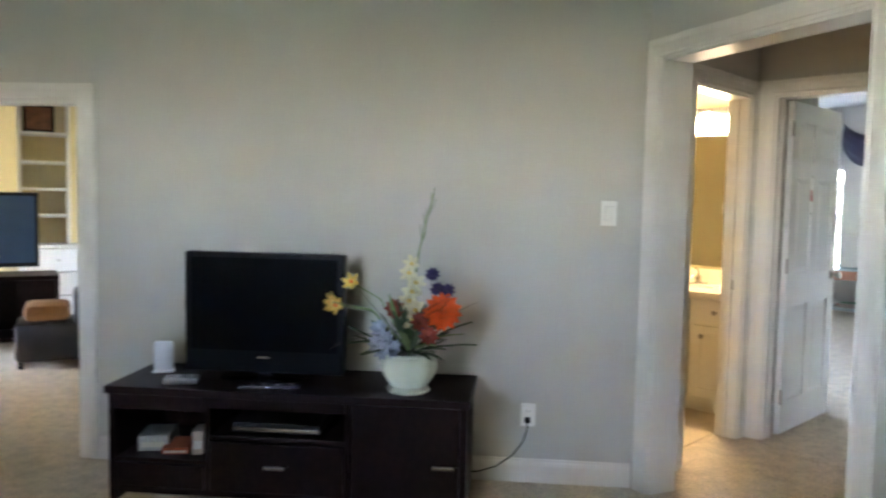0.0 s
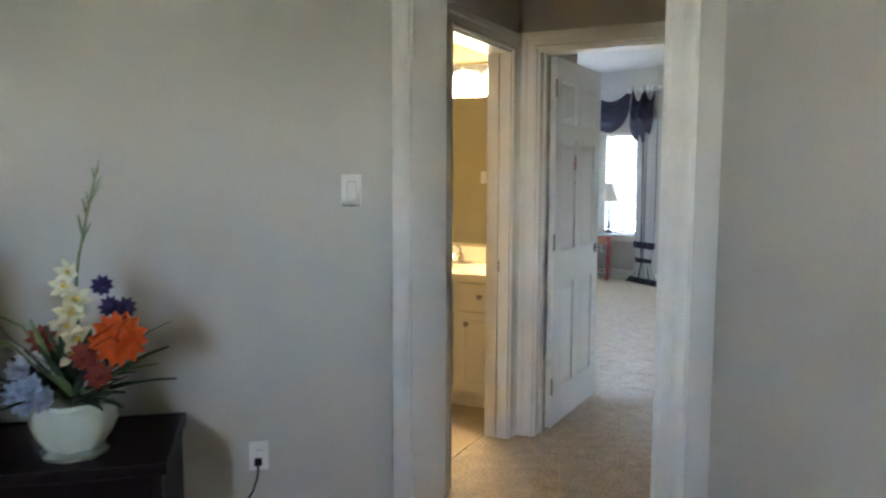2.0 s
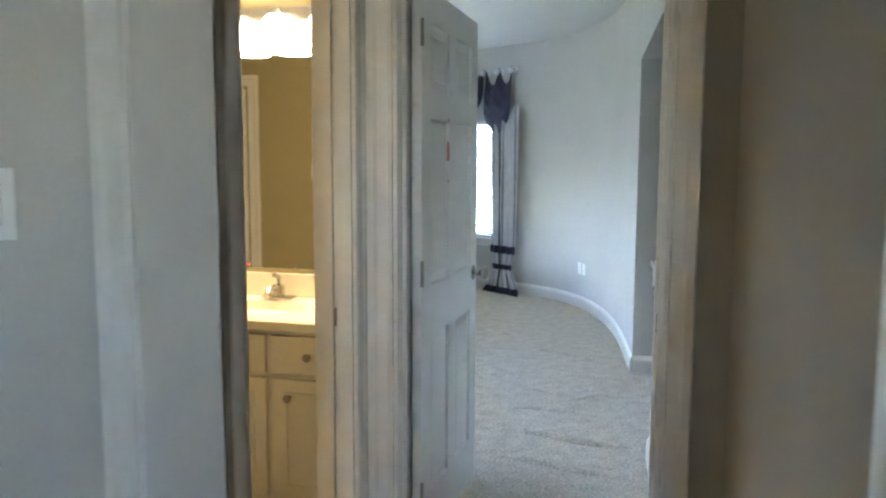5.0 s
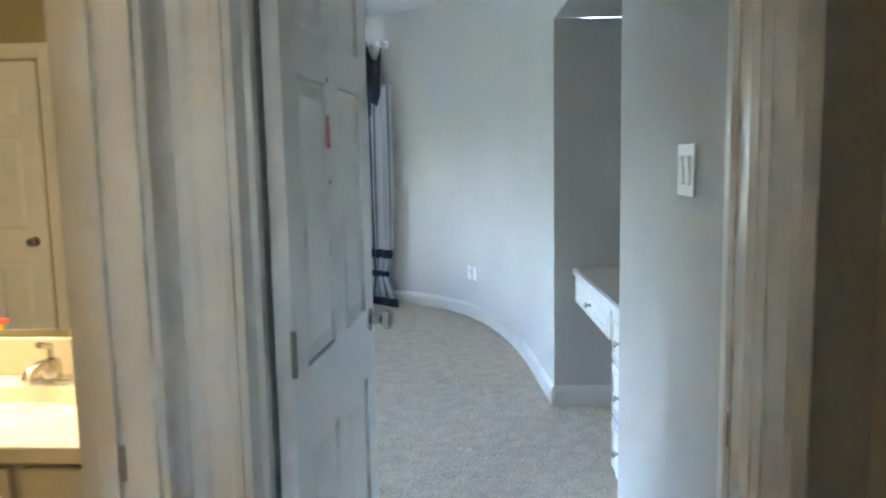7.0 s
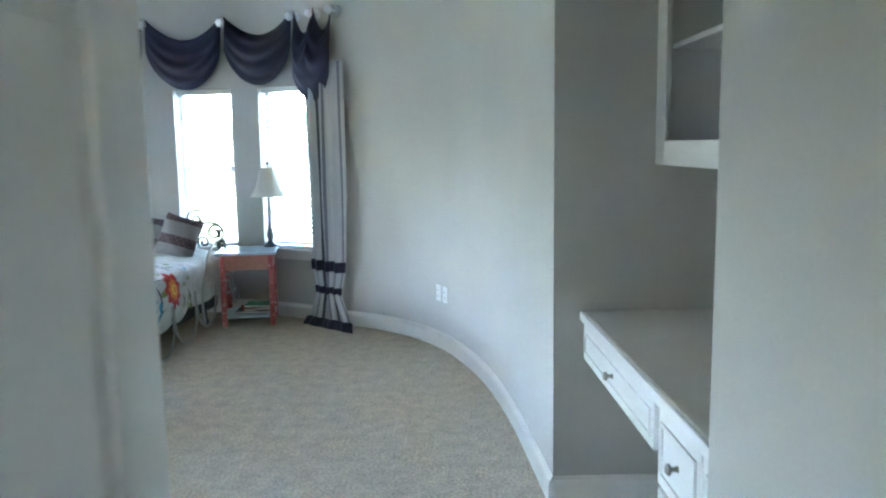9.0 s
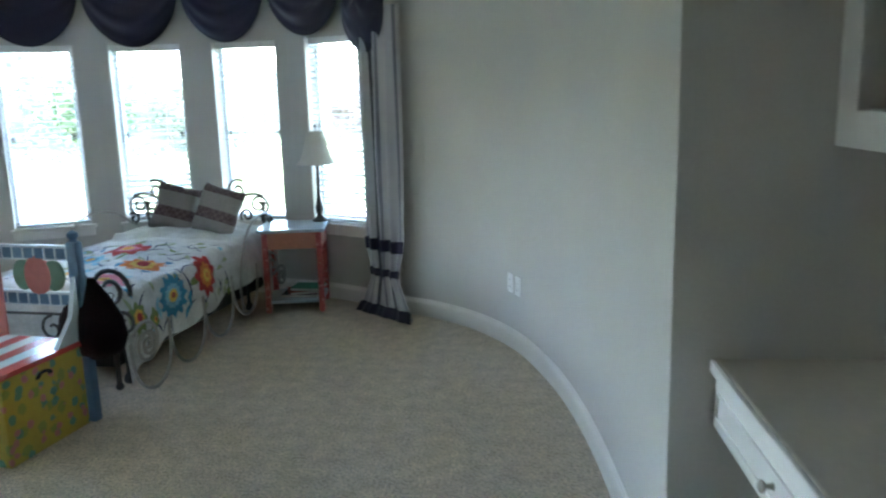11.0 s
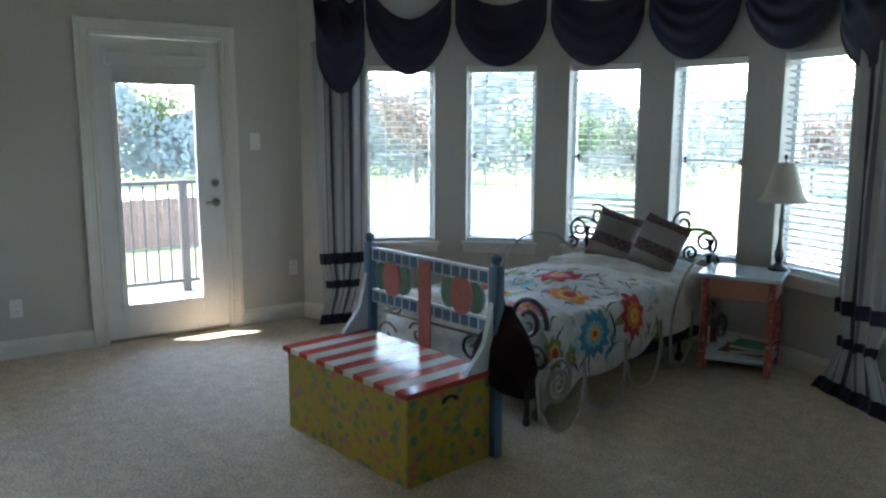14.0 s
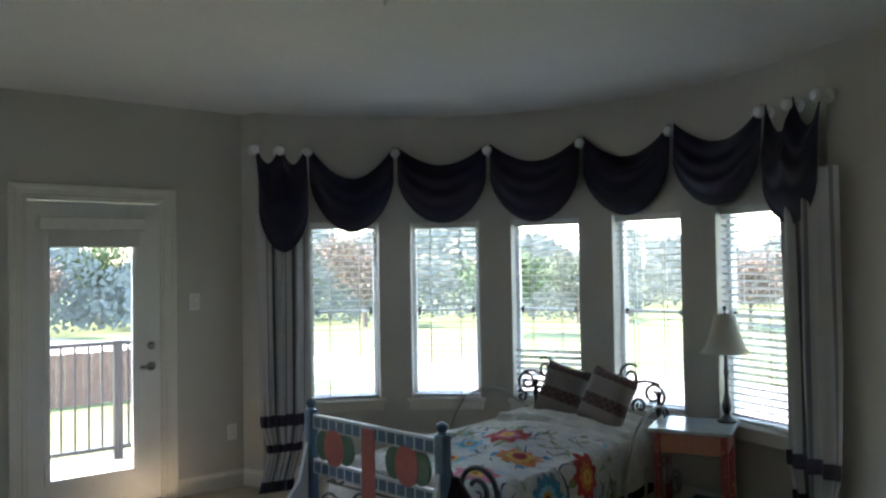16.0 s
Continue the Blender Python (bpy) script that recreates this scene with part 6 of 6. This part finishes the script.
# unseen eave put round the bow to hold the sun off its windows
bm = bmesh.new()
for a in range(48, 160, 4):
    prism(bm, (on_bay(a, CR + 0.171), on_bay(a + 4, CR + 0.171), on_bay(a + 4, CR + 0.75), on_bay(a, CR + 0.75)), 2.50, 2.62)
tagged(part("eave_bay", bm, TRIM), "unseen white eave keeping the sun off the bow windows", "eave", kind="structure")
RAILM = mat("dark bronze railing paint", (0.05, 0.05, 0.055), 0.4, 0.5, grain=0.1)
e = thing("balcony_railing", BO @ pose(0, 1.45, -0.03), "dark metal balcony railing with thin balusters", "railing")
for z in (0.08, 0.98):
    bm = bmesh.new()
    box(bm, -1.3, 2.0, -0.02, 0.02, z, z + 0.035, 0.004)
    part("rail", bm, RAILM, e)
for x in (-1.28, 0.98, 1.98):
    bm = bmesh.new()
    box(bm, x - 0.035, x + 0.035, -0.036, 0.034, 0.0, 1.02, 0.004)
    part("post", bm, RAILM, e)
bal = None
for k in range(30):
    if bal is None:
        bm = bmesh.new()
        box(bm, -0.008, 0.008, -0.008, 0.008, 0.1155, 0.9795)
        o = part("baluster", bm, RAILM, e)
        bal = o.data
    else:
        o = new("baluster", bal)
        o.parent = e
    o.location = (-1.2 + k * 0.108, 0, 0)
# wooden fence far behind the balcony
FEN = mat("weathered fence boards", (0.13, 0.08, 0.06), 0.9, grain=0.3, scale=6, spots=0.2, spot_scale=0.7)
e = thing("fence", BO @ pose(0, 24, GZ), "weathered brown wooden fence behind the lawn", "fence")
fm = None
for k in range(90):
    if fm is None:
        bm = bmesh.new()
        box(bm, -0.14, 0.14, -0.012, 0.012, 0.0, 1.85)
        o = part("board", bm, FEN, e)
        fm = o.data
    else:
        o = new("board", fm)
        o.parent = e
    o.location = (-13 + k * 0.29, 0, 0.02 * math.sin(k * 1.9))
bm = bmesh.new()
for z in (0.4, 1.4):
    box(bm, -13, 13, 0.0125, 0.05, z, z + 0.09)
part("fence_rail", bm, FEN, e)

LEAF1 = mat("grey green foliage", (0.10, 0.12, 0.085), 0.9, grain=0.35, scale=0.8)
LEAF2 = mat("dark green foliage", (0.05, 0.085, 0.035), 0.9, grain=0.35, scale=0.8)
LEAF3 = mat("bare brown twigs", (0.13, 0.10, 0.08), 0.9, grain=0.35, scale=0.8)
BARK = mat("grey bark", (0.10, 0.085, 0.07), 0.95, grain=0.3, scale=6, bump=0.4, bump_scale=20)


def tree(x, y, h, seed, leaf_m, label, spread=0.42, leaves=420, size=0.32):
    rnd = random.Random(seed)
    e = thing("tree", pose(x, y, GZ), label, "tree")
    bm = bmesh.new()
    tube(bm, [(0, 0, 0), (0.02 * h * rnd.uniform(-1, 1), 0, 0.3 * h), (0.03 * h * rnd.uniform(-1, 1), 0.02 * h, 0.6 * h)], 0.03 * h, 8, 0.012 * h)
    tips = []
    for k in range(13):
        a, z0 = k * 2.4 + rnd.random(), h * rnd.uniform(0.22, 0.58)
        L = h * spread * rnd.uniform(0.6, 1.05)
        el = rnd.uniform(0.35, 1.1)
        tip = Vector((math.cos(a) * math.cos(el) * L, math.sin(a) * math.cos(el) * L, z0 + math.sin(el) * L))
        mid = Vector((tip.x * 0.45, tip.y * 0.45, z0 + (tip.z - z0) * 0.35))
        tube(bm, [(0, 0, z0), mid, tip], 0.010 * h, 6, 0.002 * h)
        tips += [tip, mid.lerp(tip, 0.6)]
        for j in range(3):
            t2 = mid.lerp(tip, 0.3 + 0.25 * j) + Vector((rnd.uniform(-1, 1), rnd.uniform(-1, 1), rnd.uniform(0.2, 1))) * 0.14 * h
            tube(bm, [mid.lerp(tip, 0.3 + 0.25 * j), t2], 0.004 * h, 5, 0.001 * h)
            tips.append(t2)
    part("trunk", bm, BARK, e, smooth=True)
    vs, fs = [], []
    for k in range(leaves):
        c = rnd.choice(tips) + Vector((rnd.gauss(0, 1), rnd.gauss(0, 1), rnd.gauss(0, 0.8))) * 0.075 * h
        d1 = Vector((rnd.uniform(-1, 1), rnd.uniform(-1, 1), rnd.uniform(-1, 1))).normalized()
        d2 = d1.orthogonal().normalized()
        s = size * rnd.uniform(0.5, 1.2)
        b0 = len(vs)
        vs += [c - d1 * s, c + d2 * s * 0.55, c + d1 * s, c - d2 * s * 0.55]
        fs.append((b0, b0 + 1, b0 + 2, b0 + 3))
    me = bpy.data.meshes.new("crown")
    me.from_pydata(vs, [], fs)
    me.materials.append(leaf_m)
    o = new("crown", me)
    o.parent = e


rt = random.Random(77)
for k in range(16):
    a = radians(52 + k * 9.0 + rt.uniform(-3, 3))
    d = rt.uniform(46, 75)
    tree(-2 + d * math.cos(a), 4 + d * math.sin(a), rt.uniform(6, 9.5), 100 + k, (LEAF3, LEAF1, LEAF2)[k % 3], ("bare brown tree at the far edge of the lawn", "grey green tree at the far edge of the lawn", "dark green tree at the far edge of the lawn")[k % 3], leaves=3600, size=0.16)
bp = BO @ Vector((0.4, 30, 0))
tree(bp.x - 6.5, bp.y - 2.0, 7.5, 301, LEAF1, "grey green bushy tree beyond the balcony", leaves=26000, size=0.075)
tree(0.6, 27, 6.2, 302, LEAF2, "green tree standing beside the road", leaves=3500, size=0.13)
# far woods; distance haze is put into their grey-blue leaf colour
vs, fs = [], []
rw = random.Random(5)
for k in range(190000):
    a = radians(rw.uniform(35, 215))
    near = a > radians(112)
    d = rw.uniform(62, 88) if near else rw.uniform(84, 115)
    hgt = (0.9 if near else 1.0) * ( 9.0 + 1.6 * math.sin(a * 9) + 1.2 * math.sin(a * 23 + 1) + 0.8 * math.sin(a * 61))
    c = Vector((-2 + d * math.cos(a), 4 + d * math.sin(a), GZ + rw.uniform(0.01, 1.0) ** 0.8 * hgt))
    d1 = Vector((-math.sin(a), math.cos(a), rw.uniform(-0.3, 0.3))).normalized()
    d2 = Vector((rw.uniform(-0.3, 0.3), rw.uniform(-0.3, 0.3), 1)).normalized()
    s = rw.uniform(0.09, 0.30) * (0.8 if near else 1.0)
    b0 = len(vs)
    vs += [c - d1 * s, c - d2 * s * 0.8, c + d1 * s, c + d2 * s * 0.9]
    fs.append((b0, b0 + 1, b0 + 2, b0 + 3))
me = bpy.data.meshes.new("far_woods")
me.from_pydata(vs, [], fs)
me.materials.append(mat("far woods tinted for haze", (0.12, 0.145, 0.14), 0.95, grain=0.3, scale=0.2))
tagged(new("far_woods", me), "line of woods on the horizon, haze put into its colour", "woods", kind="stuff")

# ripples in the loose carpet
for p, q, h in (((0.22, -0.35), (0.80, -0.30), 0.010), ((0.12, 1.36), (0.80, 1.30), 0.020), ((0.14, 0.98), (0.78, 0.93), 0.013), ((0.0, 3.22), (0.40, 3.14), 0.014), ((0.32, 2.98), (0.60, 3.22), 0.013), ((0.05, 1.75), (0.5, 1.82), 0.009), ((0.30, 1.95), (0.66, 2.30), 0.010), ((0.10, 2.15), (0.45, 2.12), 0.007), ((-2.9, 1.9), (-3.5, 2.6), 0.012), ((0.45, -0.75), (0.9, -0.95), 0.008)):
    bm = bmesh.new()
    n = 24
    d = Vector((q[0] - p[0], q[1] - p[1]))
    nrm = Vector((-d.y, d.x)).normalized()
    rows = []
    for k in range(n + 1):
        t = k / n
        c = Vector(p) + d * t + nrm * (0.03 * math.sin(5 * t + p[0] * 9))
        hh = h * math.sin(math.pi * t) ** 0.6
        rows.append([bm.verts.new((c.x + nrm.x * o, c.y + nrm.y * o, z)) for o, z in ((-0.055, -0.004), (-0.024, hh * 0.6), (0, hh), (0.014, hh * 0.6), (0.026, -0.004))])
    for a, b in zip(rows, rows[1:]):
        for j in range(4):
            bm.faces.new((a[j], a[j + 1], b[j + 1], b[j]))
    tagged(part("carpet_ripple", bm, CARPET, smooth=True), "low ripple in the loose beige carpet", "carpet", kind="structure")
